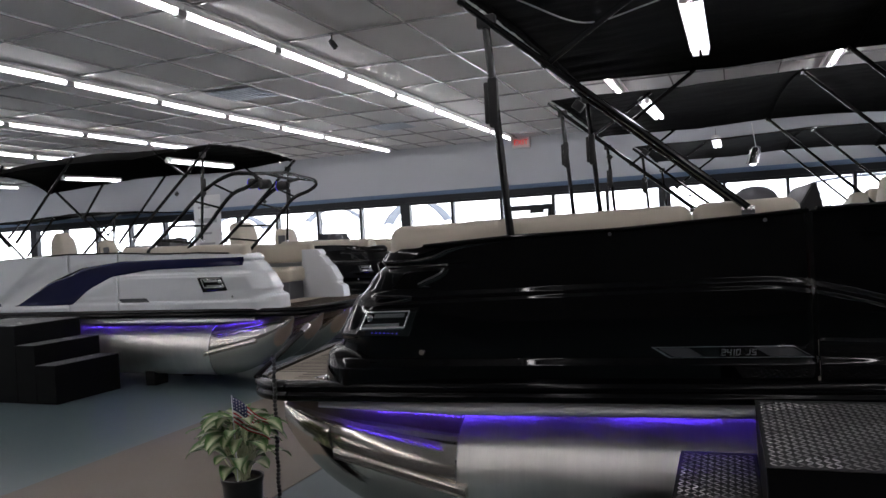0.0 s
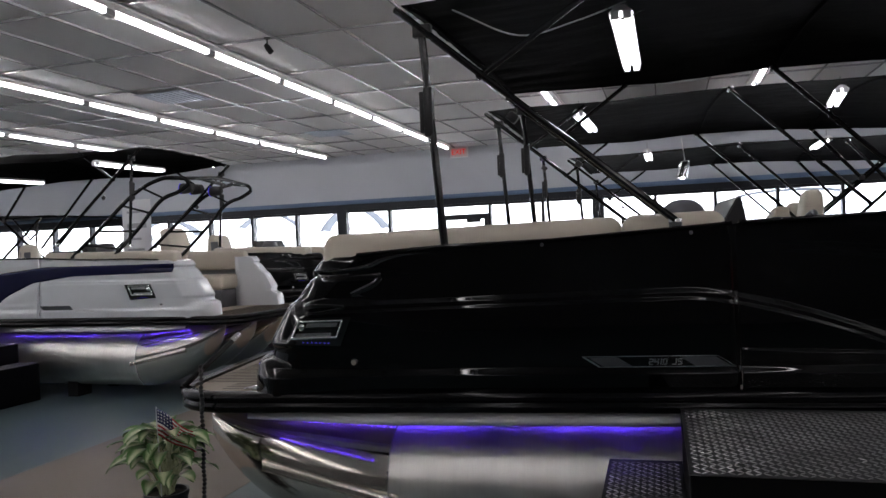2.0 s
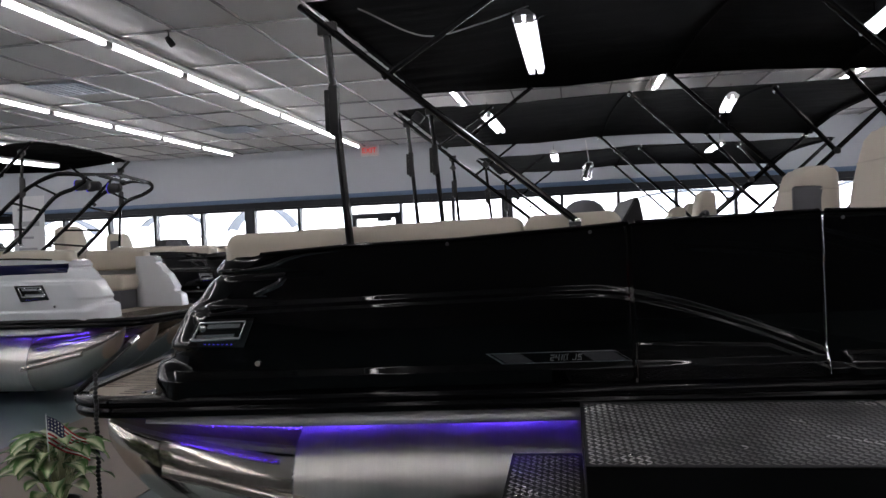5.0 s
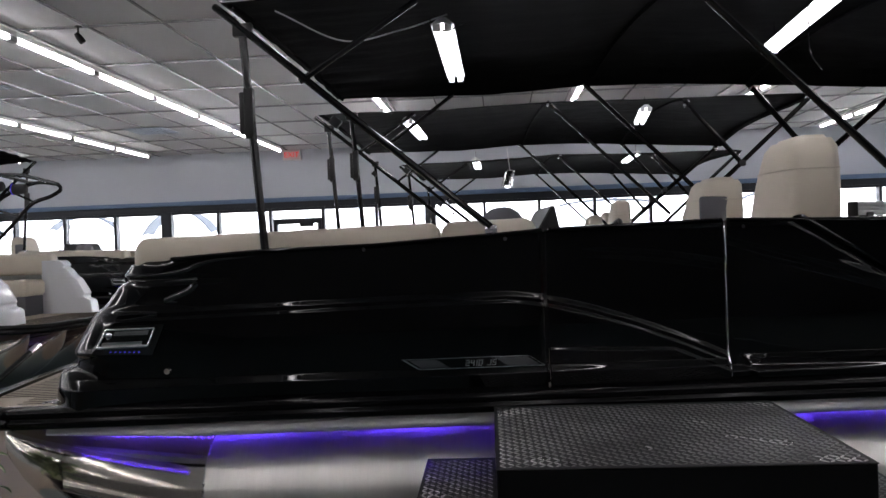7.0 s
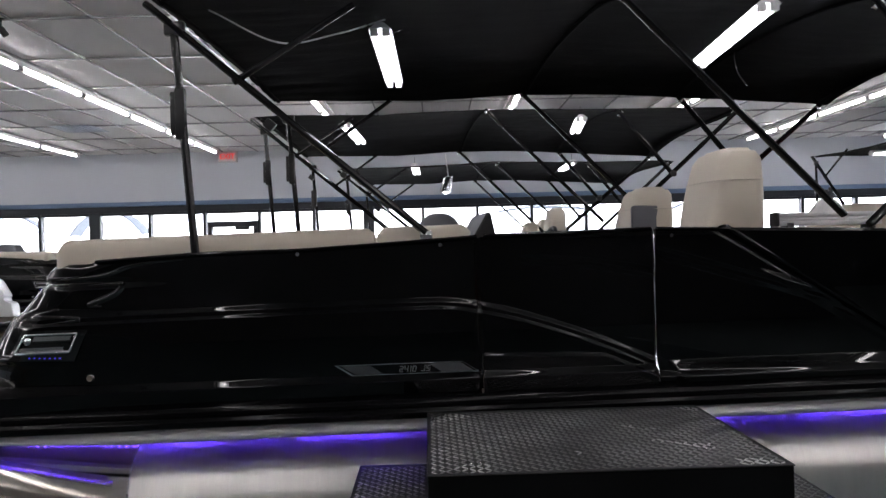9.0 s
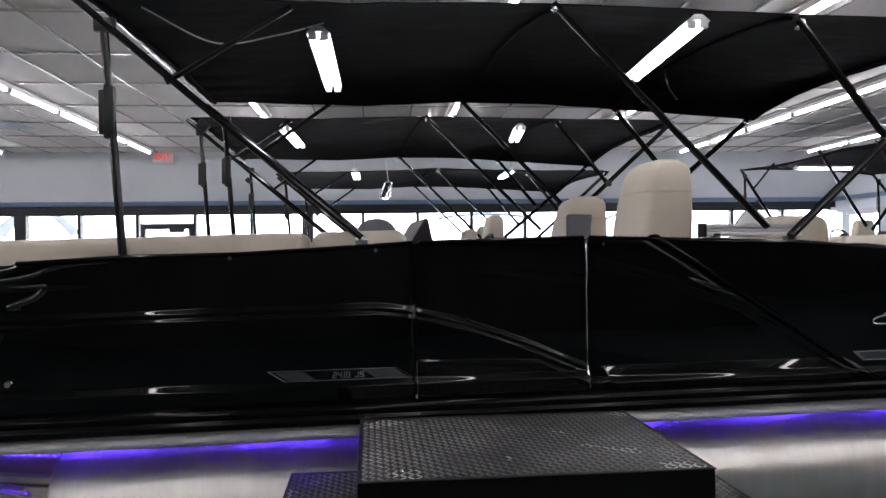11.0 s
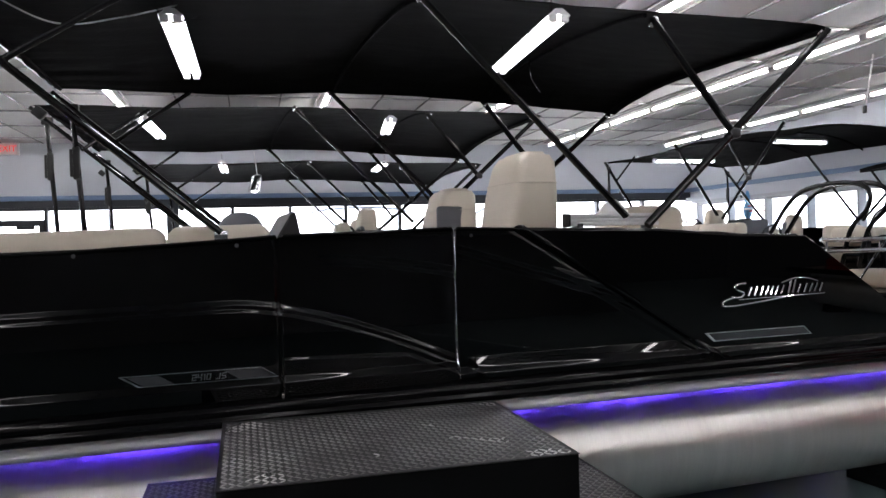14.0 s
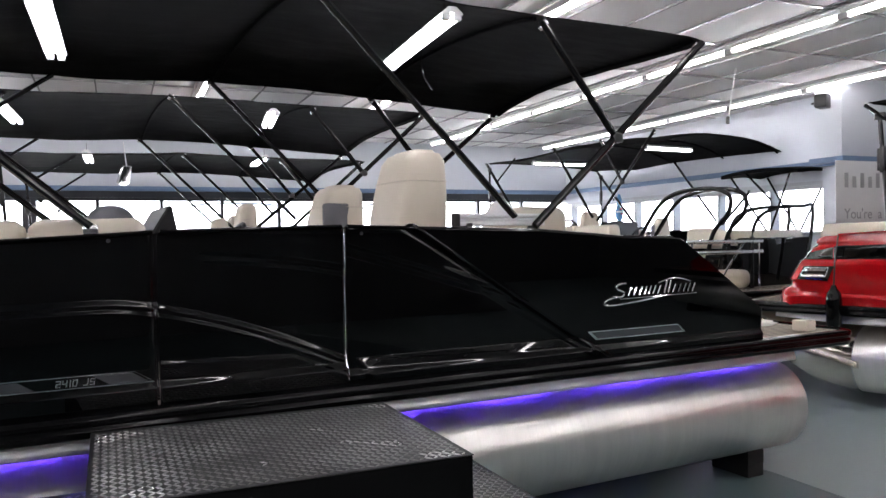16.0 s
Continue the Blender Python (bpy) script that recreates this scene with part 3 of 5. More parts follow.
        pipe(bm, [(1.39, y, 1.645), (1.39, y, 1.69)], 0.012, 10)
        box(bm, 1.355, 1.425, y - 0.02, y + 0.02, 1.655, 1.668, 0.004)
        part("foot_mount", bm, CHROME, top)
        for kx, kz, ka in ((1.24, 2.765, -41), (3.43, 2.86, 45), (5.9, 2.82 if s > 0 else 2.735, -39), (4.74, 2.82, 50)):
            bm = bmesh.new()
            box(bm, -0.032, 0.032, -0.014, 0.014, -0.014, 0.014, 0.006, m=pose(kx, y + s * 0.012, kz - d, 0, -ka, 0))
            part("knuckle", bm, CHROME, top, "chrome knuckle at the bar end")
        bar("main_beam", (2.45, y, 1.73), (1.2, y, 2.80 - d), 0.03, 0.6)
        bar("main_beam", (3.41, y + s * 0.02, 2.88 - d), (4.53, y, 1.77), 0.028, 0.6)
        bar("rear_beam", (4.66, y, 1.72), (5.93, y, (2.845 if s > 0 else 2.76) - d), 0.022)
        bar("rear_strut", (4.72, y, 2.84 - d), (5.24, y, 2.22), 0.022)
        bar("front_strut", (1.58, y, 2.44 - d), (2.13, y + s * 0.06, 2.82 - d), 0.015)
        bm = bmesh.new()
        box(bm, 5.205, 5.275, y - 0.028, y + 0.028, 2.195, 2.255, 0.018, 3)
        part("hinge", bm, PLASTIC, top)
        bm = bmesh.new()
        box(bm, -0.025, 0.025, -0.015, 0.015, -0.022, 0.022, 0.006, m=pose(1.74, y, 2.245 - d * 0.5, 0, 40, 0))
        part("strap_end", bm, PLASTIC, top)
        bm = bmesh.new()
        box(bm, 2.42, 2.48, y - 0.02, y + 0.02, 1.69, 1.74, 0.006)
        part("foot_mount", bm, CHROME, top)
    return top


def cushion(bm, x0, x1, y0, y1, z0, z1, r=0.05, tilt=0.0):
    m = Matrix.Translation((0, 0, 0)) if not tilt else pose((x0 + x1) / 2, (y0 + y1) / 2, z0, 0, tilt, 0) @ Matrix.Translation((-(x0 + x1) / 2, -(y0 + y1) / 2, -z0))
    box(bm, x0, x1, y0, y1, z0, z1, r, 4, m=m)


def seat(boat, x, y, back_top, width=0.5, grey=False):
    """A captain's chair that faces the bow: pedestal, cushion, rounded back."""
    bm = bmesh.new()
    cushion(bm, x - 0.5, x + 0.02, y - width / 2, y + width / 2, 1.32, 1.46, 0.05)
    s = part("captain_seat", bm, VINYL, boat, "cream vinyl captain's chair with a tall rounded back")
    bm = bmesh.new()
    rings = []
    for k in range(13):
        t = k / 12
        z = 1.40 + (back_top - 1.40) * t
        w = width / 2 * (1.0 if t < 0.25 else 1.0 + 0.06 * math.sin(math.pi * (t - 0.25) / 0.75) - 0.12 * max(0, t - 0.7) / 0.3)
        if t > 0.93:
            w *= 0.86
        rear, front = 0.18, -0.21 + 0.14 * t ** 1.6
        if t > 0.93:
            rear, front = rear - 0.03, front + 0.03
        xc, th = x + (rear + front) / 2, (rear - front) / 2
        ring = []
        for i in range(28):
            a = 2 * math.pi * i / 28
            ca, sa = math.cos(a), math.sin(a)
            ring.append((xc + th * math.copysign(abs(ca) ** 0.5, ca), y + w * math.copysign(abs(sa) ** 0.42, sa), z))
        rings.append(ring)
    ring_loft(bm, rings)
    bmesh.ops.recalc_face_normals(bm, faces=bm.faces[:])
    bmesh.ops.bevel(bm, geom=[e for e in bm.edges if abs(e.verts[0].co.z - back_top) < 1e-4 and abs(e.verts[1].co.z - back_top) < 1e-4], offset=0.025, segments=3, affect="EDGES")
    part("backrest", bm, VINYL, s, angle=50)
    bm = bmesh.new()
    zs = 1.40 + (back_top - 1.40) * 0.76
    front = -0.21 + 0.14 * 0.76 ** 1.6
    xc, th = x + (0.18 + front) / 2, (0.18 - front) / 2
    pts = []
    for i in range(33):
        a = 2 * math.pi * i / 32
        ca, sa = math.cos(a), math.sin(a)
        pts.append((xc + (th + 0.001) * math.copysign(abs(ca) ** 0.5, ca), y + (width / 2 * 1.045) * math.copysign(abs(sa) ** 0.42, sa), zs))
    pipe(bm, pts, 0.0035, 6)
    part("seam_piping", bm, PIPING, s)
    if grey:
        bm = bmesh.new()
        box(bm, x - 0.14, x + 0.05, y - width * 0.53, y - width * 0.46, 1.5, back_top - 0.13, 0.02)
        part("back_panel", bm, VINYL_GREY, s, "grey vinyl back panel")
    for q in (-1, 1):
        bm = bmesh.new()
        cushion(bm, x - 0.4, x - 0.02, y + q * (width / 2 + 0.03) - 0.035, y + q * (width / 2 + 0.03) + 0.035, 1.58, 1.64, 0.025)
        part("armrest", bm, VINYL, s)
    bm = bmesh.new()
    pipe(bm, [(x - 0.24, y, DECK), (x - 0.24, y, 1.0), (x - 0.24, y, 1.32)], [0.14, 0.05, 0.05], 16)
    part("pedestal", bm, ALU_BRIGHT, s)
    return s


def lounge(boat, x0, x1, y0, y1, top0, top1, splits, name="lounge_back"):
    """Padded backrest along the rail, split into cushions."""
    edges = [x0] + list(splits) + [x1]
    for a, b in zip(edges, edges[1:]):
        bm = bmesh.new()
        rings = []
        n = max(12, int((b - a) / 0.016))
        for k in range(n + 1):
            t = k / n
            x = a + 0.004 + (b - a - 0.008) * t
            top = top0 + (top1 - top0) * (x - x0) / (x1 - x0)
            e = min(t, 1 - t) * (b - a)
            sh = 0.035 * max(0, 1 - e / 0.05) ** 2
            ring = []
            for i in range(20):
                ang = 2 * math.pi * i / 20
                ca, sa = math.cos(ang), math.sin(ang)
                yy = (y0 + y1) / 2 + ((y1 - y0) / 2 - sh) * math.copysign(abs(ca) ** 0.5, ca)
                zz = (top + 1.45) / 2 + ((top - 1.45) / 2 - sh) * math.copysign(abs(sa) ** 0.5, sa)
                ring.append((x, yy, zz + 0.003 * noise.noise((x * 7, yy * 9, zz * 7))))
            rings.append(ring)
        ring_loft(bm, rings)
        bmesh.ops.recalc_face_normals(bm, faces=bm.faces[:])
        c = part(name, bm, VINYL, boat, "padded cream vinyl lounge backrest", angle=60)


def quad_at(c, u, v):
    """Bilinear point in a quad of (x, z) corners: top left, top right, low right, low left."""
    a = [c[0][k] + (c[1][k] - c[0][k]) * u for k in (0, 1)]
    b = [c[3][k] + (c[2][k] - c[3][k]) * u for k in (0, 1)]
    return a[0] + (b[0] - a[0]) * v, a[1] + (b[1] - a[1]) * v


def bow_patch(bm, c, proud, depth=0.006, n=10, m=4):
    """A plate with thickness that follows the bow's skin."""
    front, back = [], []
    for i in range(n + 1):
        f, b = [], []
        for j in range(m + 1):
            x, z = quad_at(c, i / n, j / m)
            y = bow_y(x, z)
            f.append(bm.verts.new((x, y - proud, z)))
            b.append(bm.verts.new((x, y - proud + depth, z)))
        front.append(f)
        back.append(b)
    for s in (front, back):
        for a, b in zip(s, s[1:]):
            for j in range(m):
                bm.faces.new((a[j], b[j], b[j + 1], a[j + 1]))
    for a, b, c_, d in zip(front, front[1:], back, back[1:]):
        bm.faces.new((a[0], b[0], d[0], c_[0]))
        bm.faces.new((a[m], b[m], d[m], c_[m]))
    for f, g in ((front[0], back[0]), (front[-1], back[-1])):
        for j in range(m):
            bm.faces.new((f[j], f[j + 1], g[j + 1], g[j]))
    bmesh.ops.recalc_face_normals(bm, faces=bm.faces[:])


def docking_light(boat, dx, size=1.0):
    """Lamp in a gloss surround that wraps the bow corner: chrome bezel, reflector, bars, row of blue diodes."""
    def at(pts):
        return [(0.775 + dx + (x - 0.775) * size, 1.27 + (z - 1.27) * size) for x, z in pts]

    outer = at([(0.665, 1.338), (0.94, 1.338), (0.88, 1.198), (0.605, 1.212)])
    inner = at([(0.682, 1.322), (0.897, 1.322), (0.863, 1.242), (0.64, 1.242)])
    bm = bmesh.new()
    for k in range(4):
        a, b, c, d = outer[k], outer[(k + 1) % 4], inner[(k + 1) % 4], inner[k]
        bow_patch(bm, [a, b, c, d], 0.014, 0.014, 8, 1)
    h = part("docking_light", bm, GLOSS_BOOSTED, boat, "chrome-framed docking light in a gloss black surround", angle=30)
    bm = bmesh.new()
    bow_patch(bm, inner, 0.004, 0.004)
    part("reflector", bm, LAMP_DARK, h)
    for k in range(4):
        bm = bmesh.new()
        a, b = inner[k], inner[(k + 1) % 4]
        pts = []
        for i in range(9):
            x, z = a[0] + (b[0] - a[0]) * i / 8, a[1] + (b[1] - a[1]) * i / 8
            pts.append((x, bow_y(x, z) - 0.016, z))
        pipe(bm, pts, (0.0055 if k != 2 else 0.0085) * size, 8)
        part("bezel", bm, ALU_BRIGHT, h, "chrome bezel")
    for v0, v1, u0, u1, mat in ((0.12, 0.36, 0.2, 0.9, ALU_BRIGHT), (0.5, 0.62, 0.22, 0.93, LAMP_DARK), (0.72, 0.95, 0.05, 0.85, ALU_BRIGHT)):
        bm = bmesh.new()
        bow_patch(bm, [quad_at(inner, u0, v0), quad_at(inner, u1, v0), quad_at(inner, u1, v1), quad_at(inner, u0, v1)], 0.011, 0.005, 8, 2)
        part("lamp_bar", bm, mat, h, angle=20)
    x, z = quad_at(inner, 0.1, 0.35)
    bm = bmesh.new()
    y = bow_y(x, z)
    pipe(bm, [(x, y, z), (x, y - 0.008, z), (x, y - 0.014, z)], [0.016 * size, 0.017 * size, 0.008 * size], 14)
    part("projector", bm, CHROME, h, "small round chrome lens")
    for k in range(7):
        x, z = quad_at(outer, 0.32 + 0.075 * k, 0.9)
        bm = bmesh.new()
        y = bow_y(x, z) - 0.016
        box(bm, x - 0.003, x + 0.003, y - 0.002, y + 0.004, z - 0.002, z + 0.002)
        part("blue_led", bm, LED_SOFT, h, smooth=False)
    return h


def boat(pose_, gel, label, group="", lamp=0.0, lamp_size=1.0, wrap=0.46, flip=False, fine=False, top=True, stripe=None, text=False, tower=False, leds=True, drop=0.0, camber=0.115, skew=0.0):
    FLIP[0] = -1 if flip else 1
    b = thing("pontoon_boat", pose_, label, "boat", group)
    # deck and rim
    outline = plan_outline()
    bm = bmesh.new()
    lo = [bm.verts.new((x, y, 0.9)) for x, y in outline]
    hi = [bm.verts.new((x, y, 0.964)) for x, y in outline]
    bm.faces.new(lo)
    bm.faces.new(hi[::-1])
    for i in range(len(outline)):
        j = (i + 1) % len(outline)
        bm.faces.new((lo[i], hi[i], hi[j], lo[j]))
    bmesh.ops.recalc_face_normals(bm, faces=bm.faces[:])
    deck = part("deck", bm, TEAK, b, "tan woven vinyl deck", smooth=False)
    # deck seams on the open bow and stern
    for x0, x1 in ((0.03, 0.62), (6.4, 7.2)):
        bm = bmesh.new()
        y = 0.16
        while y < BEAM - 0.1:
            box(bm, x0 + ((0.14 if y < 0.35 or y > BEAM - 0.35 else -0.06) if x0 < 1 else 0), x1, y - 0.004, y + 0.004, 0.964, 0.9665)
            y += 0.05
        tagged(part("deck_seam", bm, TEAK_SEAM, deck, smooth=False), kind="stuff")
    bm = bmesh.new()
    rim(bm, outline, [(-0.02, 0.88), (0.03, 0.882), (0.042, 0.893), (0.042, 0.918), (0.034, 0.926), (0.034, 0.934), (0.046, 0.942), (0.046, 0.968), (0.036, 0.978), (-0.02, 0.98)])
    part("rub_rail", bm, RUB, b, "black rub rail round the deck edge", angle=50)
    # fence panels
    bm = bmesh.new()
    fence_front(bm, fine)
    fr = panel_part("fence_panel", bm, gel, b)
    bm = bmesh.new()
    fence_side(bm, 2.705, 3.54, fine)
    gate = panel_part("boarding_gate", bm, gel, b)
    bm = bmesh.new()
    fence_side(bm, 3.55, 6.37, fine)
    panel_part("fence_panel", bm, gel, b)
    # far fence
    bm = bmesh.new()
    fence_front(bm, False, wrap)
    for v_ in bm.verts:
        v_.co.y = BEAM - v_.co.y
    panel_part("fence_panel", bm, gel, b)
    bm = bmesh.new()
    cols = []
    for k in range(24):
        x = 2.7 + (6.37 - 2.7) * k / 23
        cols.append([(x, BEAM - 0.05, z) for z in (DECK, 1.2, lerp(TOP, x))])
    grid_skin(bm, cols)
    panel_part("fence_panel", bm, gel, b)
    # bright seam strips
    for x in (2.70, 3.545):
        bm = bmesh.new()
        prof = [(z, face_y(x, z)) for z in zlevels(24, 1.0, lerp(TOP, x) - 0.005)]
        ring_loft(bm, [[(x - 0.0045, y_ + 0.003, z), (x, y_ - 0.003, z), (x + 0.0045, y_ + 0.003, z), (x, y_ + 0.02, z)] for z, y_ in prof])
        bmesh.ops.recalc_face_normals(bm, faces=bm.faces[:])
        part("seam_strip", bm, CHROME, b)
    # cap rail
    for xa, xb, y in ((0.97, 2.69, SIDE_Y - 0.012), (2.72, 3.53, SIDE_Y - 0.012), (3.56, 5.62, SIDE_Y - 0.012), (0.99, 6.3, BEAM - 0.062)):
        bm = bmesh.new()
        pipe(bm, [(x, y, lerp(TOP, x) + 0.002) for x in [xa + (xb - xa) * k / 20 for k in range(21)]], 0.02, 8, 0.5)
        part("cap_rail", bm, RUB, b)
    # logs
    for y in (0.38, BEAM / 2, BEAM - 0.38):
        log(b, y)
    for y in (0.12, BEAM - 0.12):
        bm = bmesh.new()
        s = 1 if y < 1 else -1
        prof = []
        for x in [0.35, 0.6, 1.0] + [1.0 + 0.6 * k for k in range(1, 10)] + [6.75]:
            lift = 0.03 * max(0, 1 - (x - 0.35) / 0.6)
            prof.append([(x, y - s * 0.04, 0.892), (x, y - s * 0.047, 0.874), (x, y - s * 0.055, 0.85 + lift * .3), (x, y - s * 0.063, 0.826 + lift * .6), (x, y - s * 0.066, 0.812 + lift), (x, y - s * 0.06, 0.803 + lift), (x, y - s * 0.004, 0.803 + lift), (x, y + s * 0.01, 0.892)])
        ring_loft(bm, prof)
        bmesh.ops.recalc_face_normals(bm, faces=bm.faces[:])
        rs = part("riser", bm, RISER, b, "folded aluminium riser under the deck", angle=50)
    if leds:
        for s, y in ((1, 0.16),):
            bm = bmesh.new()
            x = 0.42
            while x < 7.0:
                yl = 0.25 + 0.12 * min(1, max(0, (x - 0.6) / 0.5))
                box(bm, x, x + 0.006, yl, yl + 0.006, 0.866, 0.874)
                x += 0.033 if math.sin(7 * x) > -0.3 or x < 1.1 else 0.1
            tagged(part("led_strip", bm, LED, b, "violet light strip under the deck", smooth=False), kind="stuff")
    if top:
        cover = bimini(b, drop=drop, camber=camber)
        # the far front post stands further aft than the near one
        for ob in [cover] + list(cover.children) if skew else ():
            for v in ob.data.vertices:
                v.co.x += skew * min(1.0, max(0.0, v.co.y / (BEAM - 0.07))) * min(1.0, max(0.0, (3.4 - v.co.x) / 0.9))
    FLIP[0] = -1 if flip else 1
    lounge(b, 0.765, 2.68, 0.085, 0.3, 1.735, 1.772, (2.225,))
    lounge(b, 0.9, 2.9, BEAM - 0.3, BEAM - 0.085, 1.71, 1.75, (1.8,))
    for y0, y1 in ((0.3, 0.9), (BEAM - 0.9, BEAM - 0.3)):
        bm = bmesh.new()
        cushion(bm, 0.95, 2.6, y0, y1, 1.2, 1.4, 0.06)
        part("lounge_seat", bm, VINYL, b)
        bm = bmesh.new()
        box(bm, 0.98, 2.58, y0 + 0.02, y1 - 0.03, DECK, 1.2, 0.02)
        part("seat_base", bm, VINYL_GREY, b)
    seat(b, 4.2, 0.74, 2.175, 0.48)
    seat(b, 4.1, 1.75, 2.04, 0.4, grey=True)
    # helm console with windscreen and wheel
    bm = bmesh.new()
    prof = [(2.85, DECK), (2.85, 1.5), (3.0, 1.66), (3.3, 1.52), (3.35, DECK)]
    ring_loft(bm, [[(x, yy, z) for x, z in prof] for yy in (1.5, 2.3)])
    bmesh.ops.recalc_face_normals(bm, faces=bm.faces[:])
    bmesh.ops.bevel(bm, geom=bm.edges[:], offset=0.03, segments=3, affect="EDGES")
    con = part("helm_console", bm, PLASTIC, b, "black helm console")
    bm = bmesh.new()
    ring_loft(bm, [[(2.82, yy, 1.66), (2.955, yy, 1.885), (2.975, yy, 1.885), (3.02, yy, 1.66)] for yy in (1.42, 2.2)])
    bmesh.ops.recalc_face_normals(bm, faces=bm.faces[:])
    bmesh.ops.bevel(bm, geom=bm.edges[:], offset=0.008, segments=2, affect="EDGES")
    part("windscreen", bm, PLASTIC, con, "dark tinted windscreen")
    bm = bmesh.new()
    mw = pose(3.42, 1.9, 1.62, 0, -62, 0)
    pts = [mw @ Vector((0.18 * math.cos(2 * math.pi * i / 28), 0.18 * math.sin(2 * math.pi * i / 28), 0)) for i in range(29)]
    pipe(bm, pts, 0.016, 8)
    for k in range(3):
        a = 2 * math.pi * k / 3
        pipe(bm, [mw @ Vector((0, 0, -0.03)), mw @ Vector((0.17 * math.cos(a), 0.17 * math.sin(a), 0))], 0.01, 6)
    pipe(bm, [mw @ Vector((0, 0, -0.03)), mw @ Vector((0, 0, -0.14))], 0.025, 8)
    part("steering_wheel", bm, PLASTIC, con, "black steering wheel")
    bm = bmesh.new()
    cushion(bm, 2.5, 2.78, 1.36, 1.62, 1.45, 1.885, 0.12)
    part("helm_seat_back", bm, VINYL_GREY, b, "dark grey rounded seat back")
    # stern lounge
    lounge(b, 5.0, 5.6, 1.5, 1.75, 1.75, 1.73, (), "stern_backrest")
    bm = bmesh.new()
    cushion(bm, 4.95, 5.7, 0.2, 1.3, 1.25, 1.42, 0.06)
    part("stern_seat", bm, VINYL, b)
    bm = bmesh.new()
    box(bm, 4.98, 5.68, 0.22, 1.28, DECK, 1.25, 0.02)
    part("seat_base", bm, VINYL_GREY, b)
    docking_light(b, lamp, lamp_size)
    # moulded S-line round the bow corner's upper tier, plus beads standing in for reflections
    if gel == GEL_BLACK:
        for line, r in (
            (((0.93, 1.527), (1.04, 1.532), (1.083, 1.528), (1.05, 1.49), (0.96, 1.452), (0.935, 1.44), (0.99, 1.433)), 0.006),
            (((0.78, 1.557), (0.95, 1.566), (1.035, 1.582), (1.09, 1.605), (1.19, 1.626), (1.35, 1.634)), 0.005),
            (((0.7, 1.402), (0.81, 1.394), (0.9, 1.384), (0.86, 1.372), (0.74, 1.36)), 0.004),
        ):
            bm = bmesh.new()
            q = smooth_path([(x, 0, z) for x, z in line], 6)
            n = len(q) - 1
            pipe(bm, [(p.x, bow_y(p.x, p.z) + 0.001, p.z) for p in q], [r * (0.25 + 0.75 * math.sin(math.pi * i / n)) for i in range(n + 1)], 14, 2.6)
            part("moulding", bm, GLOSS_BOOSTED, fr)
    # drain fitting
    bm = bmesh.new()
    pipe(bm, [(0.94, bow_y(0.94, 1.118) - 0.012, 1.118), (0.94, bow_y(0.94, 1.118) + 0.006, 1.118)], [0.013, 0.021], 14)
    part("drain_fitting", bm, CHROME, b)
    for x, z in ((1.86, 1.645), (2.52, 1.672), (3.63, 1.69)):
        bm = bmesh.new()
        pipe(bm, [(x, face_y(x, z) - 0.007, z), (x, face_y(x, z) + 0.01, z)], 0.009, 10)
        part("cover_snap", bm, CHROME, b)
    FLIP[0] = 1
    return b


DISPLAY = "boats in the row"
main = boat(pose(-2.1, 3.52, 0), GEL_BLACK, "gloss black pontoon boat with cream seats and violet underglow, on blocks", DISPLAY, fine=True, skew=0.25)
second = copy_thing(main, pose(-2.2, 7.1, 0))
third = copy_thing(main, pose(-1.56, 10.5, 0))
def lean_canopy(ob, k, c, side=1, seats=True):
    """Bimini frames stand a little out of level."""
    for ch in ob.children_recursive:
        if ch.name.startswith("bimini_canopy"):
            m = Matrix.Identity(4)
            m[2][1], m[2][3] = -k * side, c + 1.3 * k
            ch.matrix_basis = m
        elif seats and ch.name.startswith("captain_seat"):
            y = sum((Vector(q) for q in ch.bound_box), Vector()).y / 8
            ch.matrix_basis = pose(4.15, y, 0) @ pose(0, 0, 1.3) @ Matrix.Diagonal((0.62, 0.62, 0.84, 1)) @ pose(-4.15, -y, -1.3)


lean_canopy(second, 0.07, 0.01)
lean_canopy(third, 0.02, -0.08)
tagged(second, "gloss black pontoon boat parked behind, bimini raised")
tagged(third, "gloss black pontoon boat near the windows, bimini raised")

white = boat(pose(-4.0, 7.86, 0, 0, 0, 174) @ Matrix.Diagonal((1, 0.74, 1, 1)), GEL_WHITE, "white pontoon boat with a navy stripe and violet underglow", "boats across the aisle", flip=True, lamp=0.45, lamp_size=1.3, wrap=0.4, camber=0.22)
black_left = boat(pose(-3.68, 10.72, 0, 0, 0, 163.4), GEL_BLACK, "black pontoon boat behind the white one", "boats across the aisle", flip=True, top=False)
black_far = boat(pose(-9.2, 12.3, 0, 0, 0, 163.4), GEL_BLACK, "dark pontoon boat with a low bimini beyond the white one", "boats across the aisle", flip=True, drop=0.3, leds=False)
red = boat(pose(6.5, 5.65, 0, 0, 0, -78), GEL_RED, "bright red pontoon boat with cream seats, bow to the aisle", "boats by the side wall", leds=False)
rear = boat(pose(7.0, 12.75, 0, 0, 0, -90) @ Matrix.Diagonal((0.88, 1, 1, 1)), GEL_BLACK, "black pontoon boat by the side windows, stern to the aisle", "boats by the side wall", camber=0.2)

lean_canopy(white, 0.04, 0.1, -1)
# this make carries its logs further back under the bow deck
for ch in white.children:
    if ch.name.split(".")[0] in ("nose_cone", "pontoon_tube", "riser", "led_strip"):
        ch.location.x += 0.3
lean_canopy(rear, 0.06, 0.08)
# its driver's seat is slid forward to the helm
drivers_seat = [ch for ch in rear.children if ch.name.startswith("captain_seat")][0]
drivers_seat.location.x -= 0.62
